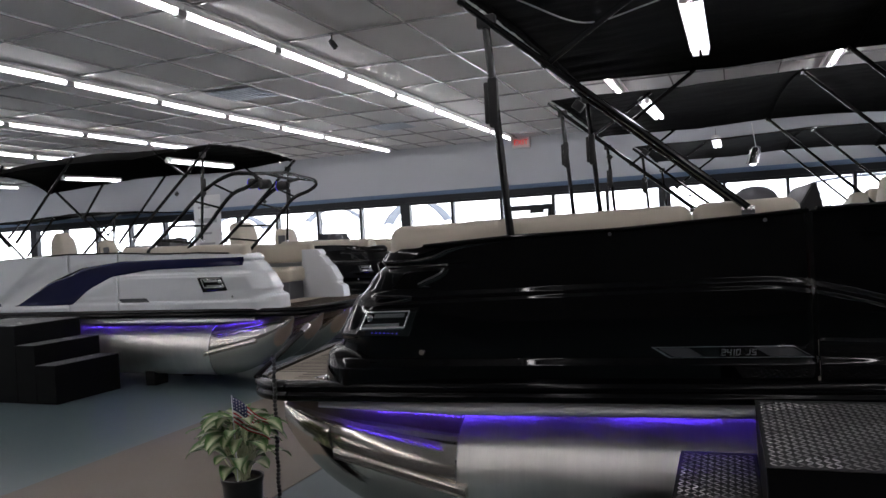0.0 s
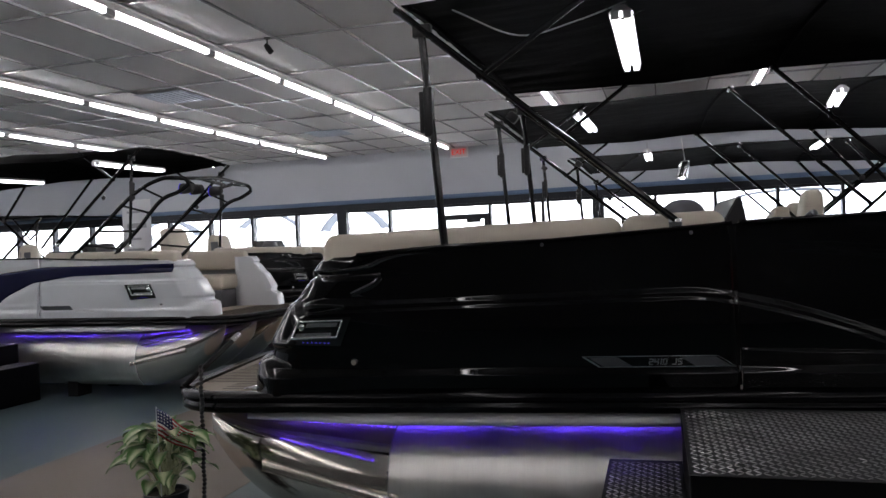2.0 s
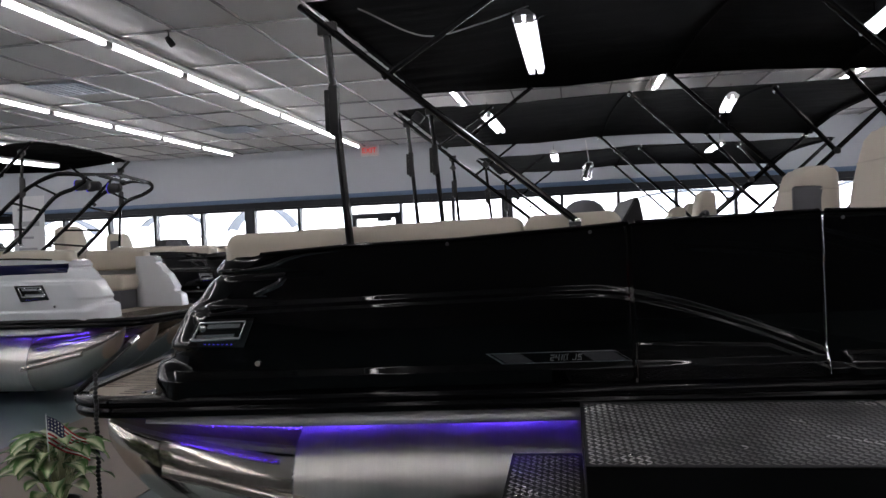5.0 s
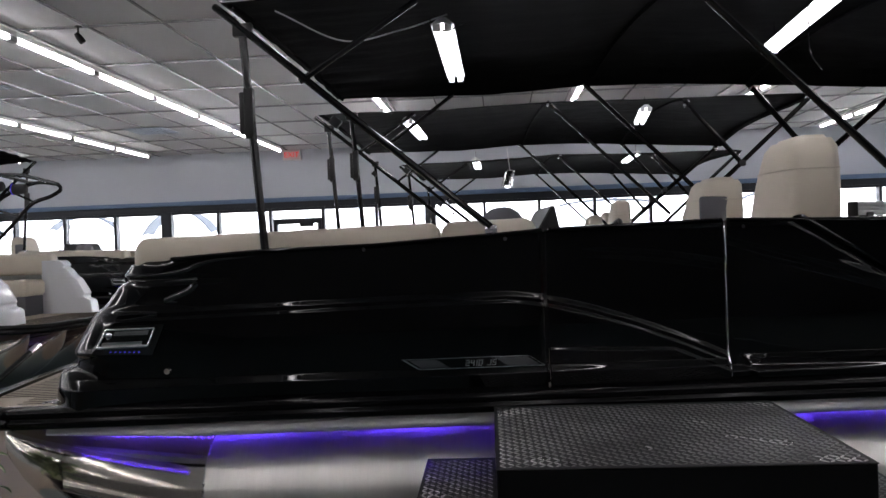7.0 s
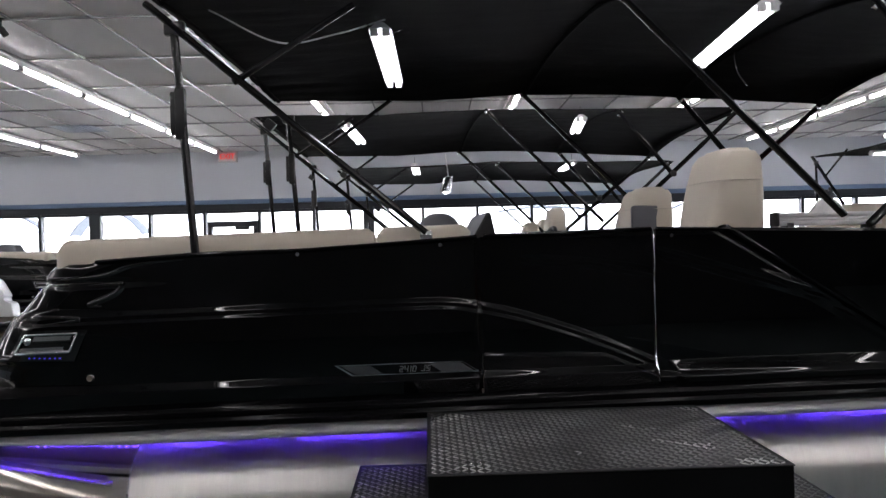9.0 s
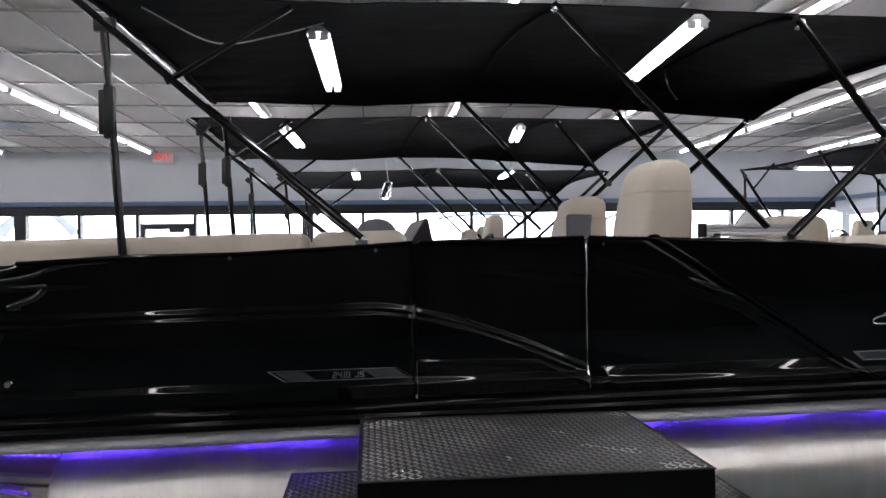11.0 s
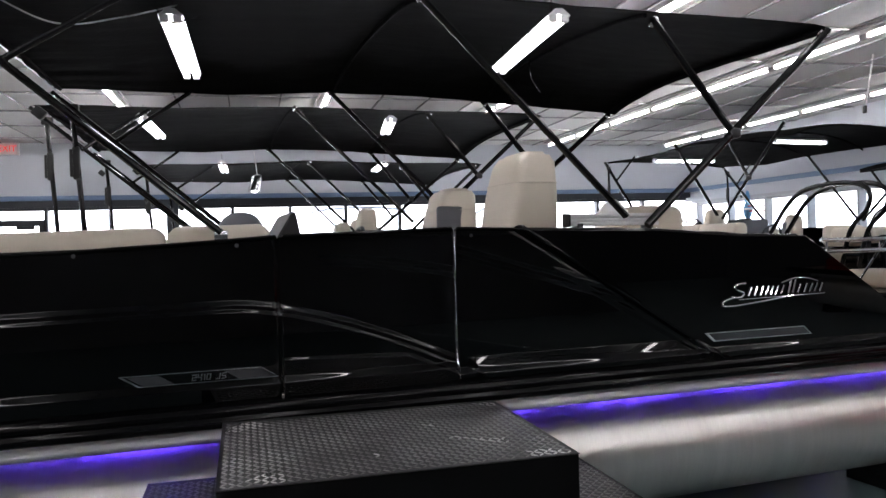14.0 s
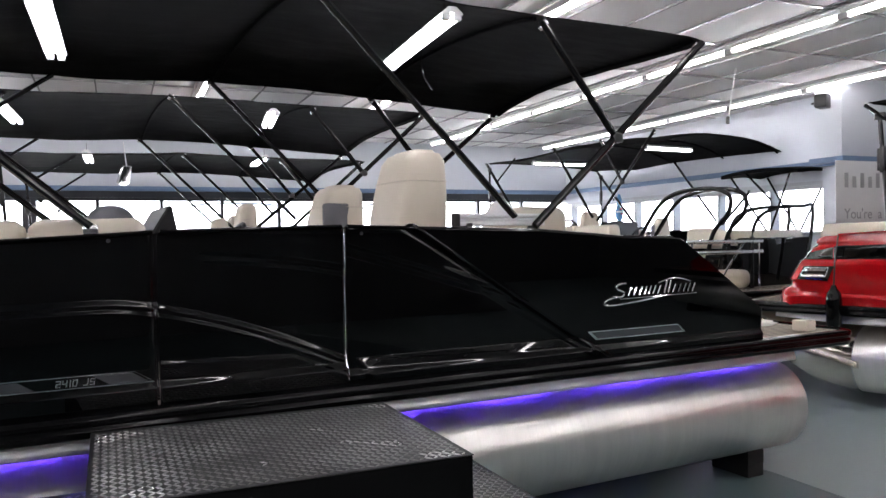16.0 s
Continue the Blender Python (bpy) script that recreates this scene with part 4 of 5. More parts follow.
for ch in red.children:
    if ch.name.startswith("cap_rail"):
        ch.data.materials.clear()
        ch.data.materials.append(GEL_RED)


# ---- boarding steps ----
def boarding_steps(m, label):
    s = thing("boarding_steps", m, label, "steps", "boarding steps")
    W, D, H = 1.22, 0.955, 0.911
    for nm, x0, x1, z1 in (("platform", 0, W, H), ("step", -0.31, -0.003, 0.68), ("step", -0.62, -0.313, 0.45), ("step", W + 0.003, W + 0.31, 0.68), ("step", W + 0.313, W + 0.62, 0.45)):
        bm = bmesh.new()
        box(bm, x0, x1, 0, D, 0, z1 - 0.004, 0.004, 1)
        p = part(nm, bm, STEP_BLACK, s)
        bm = bmesh.new()
        box(bm, x0 - 0.002, x1 + 0.002, -0.004, D + 0.004, z1 - 0.004, z1, 0.0015, 1)
        tread = part("tread_plate", bm, PLATE, p, "black diamond tread plate, worn bright")
        verts, faces, worn = [], [], []
        pitch = 0.026
        nx, ny = int((x1 - x0 - 0.02) / pitch), int((D - 0.02) / pitch)
        for i in range(nx):
            for j in range(ny):
                cx, cy = x0 + 0.01 + pitch * (i + (0.5 if j % 2 else 0) * 0 + 0.5), 0.01 + pitch * (j + 0.5)
                a = radians(45 if (i + j) % 2 else -45)
                L, B, h = 0.0182, 0.006, 0.0028
                dx, dy = math.cos(a), math.sin(a)
                k = len(verts)
                for q, w, zz in ((-1, 0, 0), (0, 1, 0), (1, 0, 0), (0, -1, 0), (-0.45, 0, h), (0, 0.35, h), (0.45, 0, h), (0, -0.35, h)):
                    verts.append((cx + dx * L * q - dy * B * w, cy + dy * L * q + dx * B * w, z1 + zz - 0.0002))
                for f in ((0, 1, 5, 4), (1, 2, 6, 5), (2, 3, 7, 6), (3, 0, 4, 7), (4, 5, 6, 7)):
                    faces.append([k + t for t in f][::-1])
                    worn.append(1 if noise.noise((cx * 4.2 + 1.7, cy * 5.5, z1 * 7)) > 0.47 else 0)
        me = bpy.data.meshes.new("tread_lug")
        me.from_pydata(verts, [], faces)
        me.materials.append(LUG)
        me.materials.append(LUG_WORN)
        me.polygons.foreach_set("material_index", worn)
        lug = new("tread_lug", me)
        lug.parent = tread
        tagged(lug, kind="stuff")
    return s


boarding_steps(pose(0.267, 2.516, 0, 0, 0, -4.1), "black boarding steps with diamond tread plate beside the black boat")
boarding_steps(pose(-8.6, 7.33, 0, 0, 0, -6), "black boarding steps beside the white boat")

# blocks under the logs
def block(x, y, m):
    o = thing("support_block", m @ pose(x, y, 0), "black rubber block under a pontoon log", "block", "support blocks")
    bm = bmesh.new()
    box(bm, -0.075, 0.075, -0.16, 0.16, 0, 0.09, 0.008)
    part("base", bm, RUBBER, o)
    bm = bmesh.new()
    v = [(-0.075, 0.09), (0.075, 0.09), (0.075, 0.15), (-0.075, 0.15)]
    ring_loft(bm, [[(x_, y_, z + (0.05 if (abs(y_) > 0.1 and z > 0.1) else 0)) for x_, z in v] for y_ in (-0.16, -0.06, 0.06, 0.16)])
    bmesh.ops.recalc_face_normals(bm, faces=bm.faces[:])
    part("cradle", bm, RUBBER, o)


for ob_ in (main, second, third, white, black_left, black_far, red, rear):
    s_ = -1 if ob_ in (white, black_left, black_far) else 1
    for x in (2.4, 6.55):
        for y in (0.38, BEAM / 2, BEAM - 0.38):
            block(x, s_ * y, ob_.matrix_basis)


# ---- ceiling strip lights ----
def strip_light():
    o = thing("strip_light", ROOM @ pose(0, 0, 0), "white fluorescent strip light fixed under the ceiling", "ceiling light", "strip lights in rows")
    bm = bmesh.new()
    ring_loft(bm, [[(-0.06, y, CEIL - 0.008), (-0.035, y, CEIL - 0.05), (0.035, y, CEIL - 0.05), (0.06, y, CEIL - 0.008)] for y in (0, 1.25)])
    bmesh.ops.recalc_face_normals(bm, faces=bm.faces[:])
    part("housing", bm, FIXTURE, o, smooth=False)
    bm = bmesh.new()
    pipe(bm, [(0, 0.045, CEIL - 0.07), (0, 1.205, CEIL - 0.07)], 0.019, 10)
    part("tube", bm, TUBE, o)
    # Added grey strips stand in for the dark, unlit band along the housing.
    for q in (-1, 1):
        bm = bmesh.new()
        box(bm, q * 0.085 - 0.009, q * 0.085 + 0.009, 0, 1.255, CEIL - 0.028, CEIL - 0.007, 0.003, 1)
        part("side_channel", bm, FIXTURE_GREY, o, "grey strip standing in for the housing's unlit side")
    for y in (0.02, 1.23):
        bm = bmesh.new()
        box(bm, -0.028, 0.028, y - 0.026, y + 0.026, CEIL - 0.096, CEIL - 0.05, 0.004, 1)
        part("lamp_holder", bm, FIXTURE_GREY, o, "grey lamp holder")
    return o


rows_u = [-3.68 - 2.4 * k for k in range(6, -1, -1)] + [-1.28, 1.12, 3.36, 5.6, 8.0]
first_light = strip_light()
made = 0
for u in rows_u:
    for k in range(15):
        v = 13.35 - 1.255 * (k + 1)
        m = ROOM @ pose(u, v, 0)
        if made == 0:
            first_light.matrix_basis = m
        else:
            copy_thing(first_light, m)
        made += 1


# ---- shop lights under the canopies ----
def shop_light(a, b, z):
    d = Vector((b[0] - a[0], b[1] - a[1]))
    ang = math.degrees(math.atan2(d.y, d.x))
    L = d.length
    o = thing("shop_light", pose(a[0], a[1], z, 0, 0, ang), "white twin-tube shop light hung under a bimini canopy, lit", "work light", "shop lights")
    bm = bmesh.new()
    ring_loft(bm, [[(x, -0.06, 0.0), (x, -0.02, 0.035), (x, 0.02, 0.035), (x, 0.06, 0.0), (x, 0.0, 0.008)] for x in (0, L)])
    bmesh.ops.recalc_face_normals(bm, faces=bm.faces[:])
    part("housing", bm, FIXTURE, o, smooth=False)
    for y in (-0.03, 0.03):
        bm = bmesh.new()
        pipe(bm, [(0.03, y, -0.012), (L - 0.03, y, -0.012)], 0.018, 10)
        part("tube", bm, SHOP_TUBE, o)
        for x in (0.015, L - 0.015):
            bm = bmesh.new()
            box(bm, x - 0.014, x + 0.014, y - 0.02, y + 0.02, -0.032, 0.004, 0.003, 1)
            part("lamp_holder", bm, FIXTURE, o)
    for x in (0.12, L - 0.12):
        bm = bmesh.new()
        pipe(bm, [(x, 0, 0.03), (x, 0, 0.13)], 0.003, 6)
        part("hanger", bm, POWDER, o)


shop_light((0.17, 3.95), (0.28, 5.25), 2.79)
shop_light((2.20, 4.72), (2.03, 3.52), 2.79)
shop_light((-0.13, 7.4), (0.0, 8.6), 2.86)
shop_light((2.28, 8.0), (2.12, 6.95 + 0.22), 2.86)
shop_light((0.72, 10.95), (0.82, 12.1), 2.84)
shop_light((3.1, 11.9), (3.0, 10.8), 2.84)

# ---- exit sign ----
o = thing("exit_sign", ROOM @ pose(-3.6, WALL_V - 0.05, 3.38), "lit exit sign with red letters on the wall", "exit sign")
bm = bmesh.new()
box(bm, -0.17, 0.17, -0.02, 0.05, -0.1, 0.1, 0.01)
part("housing", bm, FIXTURE, o)
bm = bmesh.new()
box(bm, -0.15, 0.15, -0.024, -0.021, -0.085, 0.085)
part("face", bm, shader("exit_face", (0.78, 0.66, 0.66), 0.4), o, smooth=False)
words("lettering", "EXIT", 0.135, pose(0, -0.026, 0, 90, 0, 0), EXIT_RED, o, 0.002)


# ---- the main boat's own fittings ----
def along_face(x0, x1, z0, z1, lean, proud, bm, nx=16, nz=3, mi=0):
    """A slanted plate that follows the fence face, with thickness."""
    outer = []
    for k in range(nx + 1):
        t = k / nx
        col = []
        for j in range(nz + 1):
            q = j / nz
            z = z0 + (z1 - z0) * q
            x = x0 + (x1 - x0) * t - lean * q
            col.append((x, z))
        outer.append(col)
    front = [[bm.verts.new((x, face_y(x, z) - proud, z)) for x, z in c] for c in outer]
    back = [[bm.verts.new((x, face_y(x, z) + 0.004, z)) for x, z in c] for c in outer]
    for s in (front, back):
        for a, b in zip(s, s[1:]):
            for j in range(nz):
                bm.faces.new((a[j], b[j], b[j + 1], a[j + 1]))
    for a, b, c, d in zip(front, front[1:], back, back[1:]):
        bm.faces.new((a[0], b[0], d[0], c[0]))
        bm.faces.new((a[nz], b[nz], d[nz], c[nz]))
    for f, g in ((front[0], back[0]), (front[-1], back[-1])):
        for j in range(nz):
            bm.faces.new((f[j], f[j + 1], g[j + 1], g[j]))
    bmesh.ops.recalc_face_normals(bm, faces=bm.faces[:])
    for f in bm.faces:
        f.material_index = mi
    return bm


def name_plate(parent):
    bm = bmesh.new()
    along_face(2.095, 2.685, 1.079, 1.13, 0.078, 0.004, bm)
    p = part("model_plate", bm, CHROME, parent, "slanted chrome-edged model plate")
    bm = bmesh.new()
    along_face(2.103, 2.677, 1.0825, 1.1265, 0.068, 0.0055, bm)
    part("plate_inlay", bm, GEL_BLACK, p)
    for a, b in ((2.1, 2.25), (2.5, 2.67)):
        bm = bmesh.new()
        along_face(a + 0.012, b - 0.008, 1.084, 1.125, 0.063, 0.0066, bm)
        part("plate_insert", bm, GEL_SILVER, p, "smoky silver insert")
    # square seven-stroke characters
    strokes = {"2": "abged", "4": "fgbc", "1": "bc", "0": "abcdef", "J": "bcd", "S": "afgcd"}
    w, h, th = 0.019, 0.028, 0.0046
    span = {"a": (0, w, h - th, h), "d": (0, w, 0, th), "g": (0, w, (h - th) / 2, (h + th) / 2), "b": (w - th, w, h / 2, h), "c": (w - th, w, 0, h / 2), "e": (0, th, 0, h / 2), "f": (0, th, h / 2, h)}
    for ch, cx in zip("2410JS", (2.312, 2.335, 2.348, 2.372, 2.412, 2.436)):
        bm = bmesh.new()
        for k in strokes[ch]:
            x0, x1, z0, z1 = span[k]
            m = Matrix.Identity(4)
            m[0][2] = 0.15
            y = face_y(2.35, 1.103) - 0.0085
            box(bm, x0, x1, y - 0.002, y + 0.002, z0, z1, m=pose(cx, 0, 1.09) @ m)
        part("lettering", bm, ALU_BRIGHT, p, smooth=False)


name_plate(main)

# maker's emblem, drawn as plain strokes, and the slim vent below it
def script_stroke(pts, r, parent):
    bm = bmesh.new()
    q = smooth_path([(x, 0, z) for x, z in pts], 6)
    pipe(bm, [(p.x, face_y(p.x, p.z) - 0.005, p.z) for p in q], r, 6)
    return part("emblem_stroke" if parent is not main else "emblem", bm, CHROME, parent, "" if parent is not main else "chrome script emblem on the black side")


emblem = script_stroke([(5.5, 1.298), (5.3, 1.275), (5.14, 1.262), (5.075, 1.268), (5.085, 1.292), (5.16, 1.31)], 0.0048, main)
script_stroke([(5.13, 1.312), (5.19, 1.308), (5.215, 1.33), (5.165, 1.352), (5.165, 1.378), (5.225, 1.385)], 0.006, emblem)
script_stroke([(5.47, 1.378), (5.56, 1.4), (5.64, 1.4), (5.73, 1.378)], 0.0038, emblem)
script_stroke([(5.18, 1.296), (5.4, 1.3), (5.78, 1.306)], 0.0028, emblem)
for k, dx in enumerate((0.255, 0.295, 0.335, 0.372, 0.405, 0.44, 0.478, 0.53, 0.56, 0.595, 0.64, 0.68, 0.715, 0.752)):
    x, z0, z1 = 4.99 + dx, 1.312 + 0.008 * dx, (1.385 if k in (7, 8) else 1.358) + 0.012 * dx
    lean = 0.022
    script_stroke([(x, z0), (x + lean, z1)], 0.0052, emblem)
bm = bmesh.new()
along_face(5.02, 5.7, 1.075, 1.125, 0.06, 0.004, bm)
vent = part("side_vent", bm, CHROME, main, "slim chrome-edged vent in the side")
bm = bmesh.new()
along_face(5.035, 5.685, 1.08, 1.12, 0.048, 0.0055, bm)
part("vent_inlay", bm, GEL_SILVER, vent)

# rear sun-pad hinge: aluminium tube on end plates
bm = bmesh.new()
for z0_, z1_ in ((1.728, 1.752), (1.755, 1.772), (1.775, 1.798)):
    box(bm, 4.37, 4.95, 0.385 if z0_ < 1.75 or z0_ > 1.77 else 0.39, 0.455, z0_, z1_, 0.004, 2)
box(bm, 4.372, 4.948, 0.4, 0.45, 1.73, 1.796)
bar_ = part("table_tube", bm, SATIN, main, "bright aluminium tube at the rail")
bm = bmesh.new()
box(bm, 4.35, 4.369, 0.38, 0.46, 1.724, 1.802, 0.006)
part("end_cap", bm, PLASTIC, bar_)
bm = bmesh.new()
ring_loft(bm, [[(4.6, y, 1.78), (4.67, y, 1.865), (4.72, y, 1.89), (4.77, y, 1.865), (4.84, y, 1.78)] for y in (0.5, 0.53)])
bmesh.ops.recalc_face_normals(bm, faces=bm.faces[:])
part("gusset", bm, WHITE_PAINT, bar_, "white plastic gusset")
for x in (4.43, 4.89):
    bm = bmesh.new()
    box(bm, x - 0.02, x + 0.02, 0.38, 0.46, 1.6, 1.745, 0.006)
    part("bracket", bm, PLASTIC, bar_)
bm = bmesh.new()
cushion(bm, 5.02, 5.42, 0.75, 1.3, 1.5, 1.86, 0.08)
part("stern_headrest", bm, VINYL, main, "rounded cream headrest")

# cleat, stern deck boxes and bow mooring bar
bm = bmesh.new()
pipe(bm, [(0.32, 0.1, 0.975), (0.40, 0.1, 0.985), (0.5, 0.1, 0.975)], [0.006, 0.012, 0.006], 8)
box(bm, 0.37, 0.44, 0.085, 0.115, 0.965, 0.98, 0.003)
part("deck_cleat", bm, CHROME, main, "chrome mooring cleat")
bm = bmesh.new()
cushion(bm, 6.99, 7.09, 0.15, 0.27, 0.966, 1.04, 0.008)
part("deck_hatch", bm, VINYL, main, "small cream deck hatch")
bm = bmesh.new()
pipe(bm, [(-0.05, 0.14, 0.972), (-0.035, 0.22, 1.01), (0.03, 0.56, 1.165)], 0.015, 10)
gr = part("bow_grab_rail", bm, POWDER, main, "slim black rail rising from the bow deck")
bm = bmesh.new()
pipe(bm, [(0.028, 0.55, 1.161), (0.041, 0.62, 1.192)], 0.018, 10)
part("rail_tip", bm, CHROME, gr)

# wires along the canopy
for pts in ([(1.45, 0.25, 2.83), (1.75, 0.5, 2.74), (2.05, 0.55, 2.80), (2.3, 0.5, 2.86)], [(2.2, 0.5, 2.84), (2.28, 0.45, 2.76), (2.36, 0.5, 2.80), (2.4, 0.6, 2.84)], [(4.08, 0.25, 2.78), (4.05, 0.2, 2.62), (4.02, 0.12, 2.5), (4.06, 0.1, 2.42)]):
    bm = bmesh.new()
    pipe(bm, smooth_path(pts, 8), 0.004, 6)
    part("lamp_cable", bm, FIXTURE if pts[0][0] < 2 else POWDER, main)

# ---- white boat: stripe, tower, plate ----
FLIP[0] = -1


def stripe(parent, lo, hi, xa, xb, material, label):
    bm = bmesh.new()
    cols = []
    n = 60
    for k in range(n + 1):
        x = xa + (xb - xa) * k / n
        a, b = lerp(lo, x), lerp(hi, x)
        cols.append([(x, (bow_y(x, z) if x < 2.6 else face_y(x, z)) - 0.004, z) for z in zlevels(8, a, max(b, a + 0.002))])
    grid_skin(bm, cols)
    bmesh.ops.recalc_face_normals(bm, faces=bm.faces[:])
    ob = part("stripe", bm, material, parent, label)
    so = ob.modifiers.new("thickness", "SOLIDIFY")
    so.thickness, so.offset = 0.006, 0
    return ob


stripe(white, [(0.9, 1.485), (2.2, 1.475), (2.8, 1.41), (3.2, 1.26), (3.5, 1.06), (4.6, 1.06)], [(0.9, 1.585), (2.6, 1.60), (3.3, 1.54), (3.9, 1.36), (4.5, 1.07), (4.6, 1.062)], 0.78, 4.55, GEL_NAVY, "navy swoosh stripe")
stripe(white, [(4.8, 1.06), (6.35, 1.06)], [(4.8, 1.062), (5.35, 1.58), (5.7, 1.58), (6.3, 1.18), (6.35, 1.1)], 4.82, 6.33, GEL_NAVY, "navy stern panel")
bm = bmesh.new()
along_face(2.2, 2.65, 1.075, 1.125, -0.05, 0.004, bm)
part("model_plate", bm, GEL_SILVER, white)

for y in (0.12, BEAM - 0.7):
    for pts, rr in (([(2.3, y, 1.66), (1.8, y, 2.04), (1.3, y, 2.42), (0.9, y, 2.57), (0.6, y, 2.55)], 0.024), ([(1.7, y, 1.64), (1.3, y, 1.98), (0.95, y, 2.31), (0.7, y, 2.4), (0.56, y, 2.48), (0.6, y, 2.55)], 0.024)):
        bm = bmesh.new()
        pipe(bm, smooth_path(pts, 6), rr, 10)
        leg = part("tower_leg", bm, POWDER, white, "black wake tower leg")
    for x0, z0, x1, z1 in ((2.08, 1.84, 1.54, 1.78), (1.85, 2.0, 1.3, 1.98), (1.5, 2.29, 1.1, 2.18), (1.18, 2.47, 0.9, 2.34)):
        bm = bmesh.new()
        pipe(bm, [(x0, y, z0), (x1, y, z1)], 0.013, 8)
        part("tower_rung", bm, POWDER, leg)
for x, z in ((0.9, 2.57), (0.6, 2.55)):
    bm = bmesh.new()
    pipe(bm, [(x, 0.12, z), (x, BEAM / 2 - 0.3, z + 0.05), (x, BEAM - 0.7, z)], 0.022, 10)
    part("tower_crossbar", bm, POWDER, white)
for y in (0.45, 0.72, 1.25):
    bm = bmesh.new()
    m_ = pose(0.76, y, 2.46, 0, 90, 0)
    rings = []
    for zz, rr in ((-0.09, 0.03), (-0.07, 0.055), (0.03, 0.064), (0.075, 0.062), (0.08, 0.052)):
        rings.append([m_ @ Vector((rr * math.cos(2 * math.pi * i / 20), rr * math.sin(2 * math.pi * i / 20), zz)) for i in range(20)])
    ring_loft(bm, rings)
    bmesh.ops.recalc_face_normals(bm, faces=bm.faces[:])
    sp = part("tower_speaker", bm, RUBBER, white, "black bullet tower speaker")
    bm = bmesh.new()
    pipe(bm, [m_ @ Vector((0.06 * math.cos(2 * math.pi * i / 24), 0.06 * math.sin(2 * math.pi * i / 24), 0.079)) for i in range(25)], 0.006, 6)
    part("light_ring", bm, LED_SOFT, sp)
FLIP[0] = 1
stripe(red, [(0.6, 1.40), (2.69, 1.43)], [(0.6, 1.50), (1.0, 1.53), (2.69, 1.57)], 0.93, 2.68, GEL_BLACK, "gloss black window band")
stripe(red, [(0.5, 1.40), (1.0, 1.405)], [(0.5, 1.41), (0.72, 1.47), (0.93, 1.52)], 0.56, 0.922, LAMP_DARK, "smoked corner window")

# ---- stern arches and rails of the boat by the side windows ----
hoop = [(5.09, 1.62), (5.56, 2.07), (6.0, 2.21), (6.6, 2.215), (6.88, 2.11), (6.85, 1.9), (6.57, 1.64), (6.35, 0.97)]
for y in (0.55, 0.82):
    bm = bmesh.new()
    pipe(bm, smooth_path([(x, y, z) for x, z in hoop], 6), 0.03, 10)
    part("tow_arch", bm, POWDER, rear, "black tow arch tube")
for x in (6.76, 6.35):
    bm = bmesh.new()
    pipe(bm, smooth_path([(x, 1.05, 0.97), (x, 1.08, 1.7), (x, 1.4, 1.95), (x, 2.0, 2.0), (x, 2.22, 1.93), (x, 2.02, 0.97)], 6), 0.026, 10)
    part("tow_arch", bm, POWDER, rear, "black tow arch tube")
for z in (1.56, 1.43):
    bm = bmesh.new()
    pipe(bm, [(6.76, -0.05, z), (6.76, 1.24, z)], 0.026, 10)
    part("boarding_rail", bm, ALU_BRIGHT, rear, "chrome boarding rail")
for q in ([(6.76, 0.92, 1.56), (6.7, 0.45, 0.97)], [(6.76, 1.18, 1.56), (6.76, 1.18, 0.97)], [(6.76, 0.03, 1.56), (6.76, 0.03, 0.97)]):
    bm = bmesh.new()
    pipe(bm, q, 0.015, 8)
    part("boarding_rail", bm, CHROME, rear)
bm = bmesh.new()
cushion(bm, 6.35, 6.7, 0.3, 1.12, 0.97, 1.2, 0.08)
part("sun_pad", bm, VINYL, rear, "cream sun pad at the stern")
bm = bmesh.new()
box(bm, 6.45, 6.53, 1.1, 2.55, DECK, 1.6, 0.02)
part("stern_gate", bm, GEL_BLACK, rear, "gloss black stern gate")
bm = bmesh.new()
cushion(bm, 5.6, 6.4, 1.1, 2.5, 1.5, 1.7, 0.07)
part("rear_lounge", bm, VINYL, rear, "cream lounge pad")
lounge(rear, 3.0, 5.0, 0.085, 0.3, 1.81, 1.81, (4.1,))
# short canopy on struts, added here in place of the next boat's bimini
bm = bmesh.new()
rings = []
for k in range(13):
    t = k / 12
    x = 5.55 + 1.4 * t
    z = 2.52 - 0.05 * abs(2 * t - 1) ** 2.2
    rings.append([(x, 1.7, z), (x, 2.15, z + 0.03), (x, 2.56, z), (x, 2.56, z - 0.03), (x, 2.15, z - 0.01), (x, 1.7, z - 0.05)])
ring_loft(bm, rings)
bmesh.ops.recalc_face_normals(bm, faces=bm.faces[:])
shade_ = part("stern_shade", bm, CANVAS, rear, "small black canvas canopy standing in for the next boat's bimini")
for a_, b_ in (((5.7, 1.74, 2.45), (6.3, 1.9, 1.6)), ((6.8, 1.74, 2.45), (6.25, 1.9, 1.6)), ((6.0, 1.74, 2.48), (6.45, 1.74, 2.1)), ((5.7, 2.5, 2.45), (6.3, 2.5, 1.6)), ((6.8, 2.5, 2.45), (6.25, 2.5, 1.6))):
    bm = bmesh.new()
    pipe(bm, [a_, b_], 0.016, 8)
    part("strut", bm, POWDER, shade_)

# helm of the boat by the side windows
bm = bmesh.new()
box(bm, 2.78, 3.12, 0.42, 0.86, DECK, 1.70, 0.04)
helm = part("helm_console", bm, PLASTIC, rear, "dark helm console")
bm = bmesh.new()
wheel_ = pose(3.2, 0.64, 1.79, 0, 55, 0)
pipe(bm, [wheel_ @ Vector((0.15 * math.cos(2 * math.pi * i / 24), 0.15 * math.sin(2 * math.pi * i / 24), 0)) for i in range(25)], 0.014, 8)
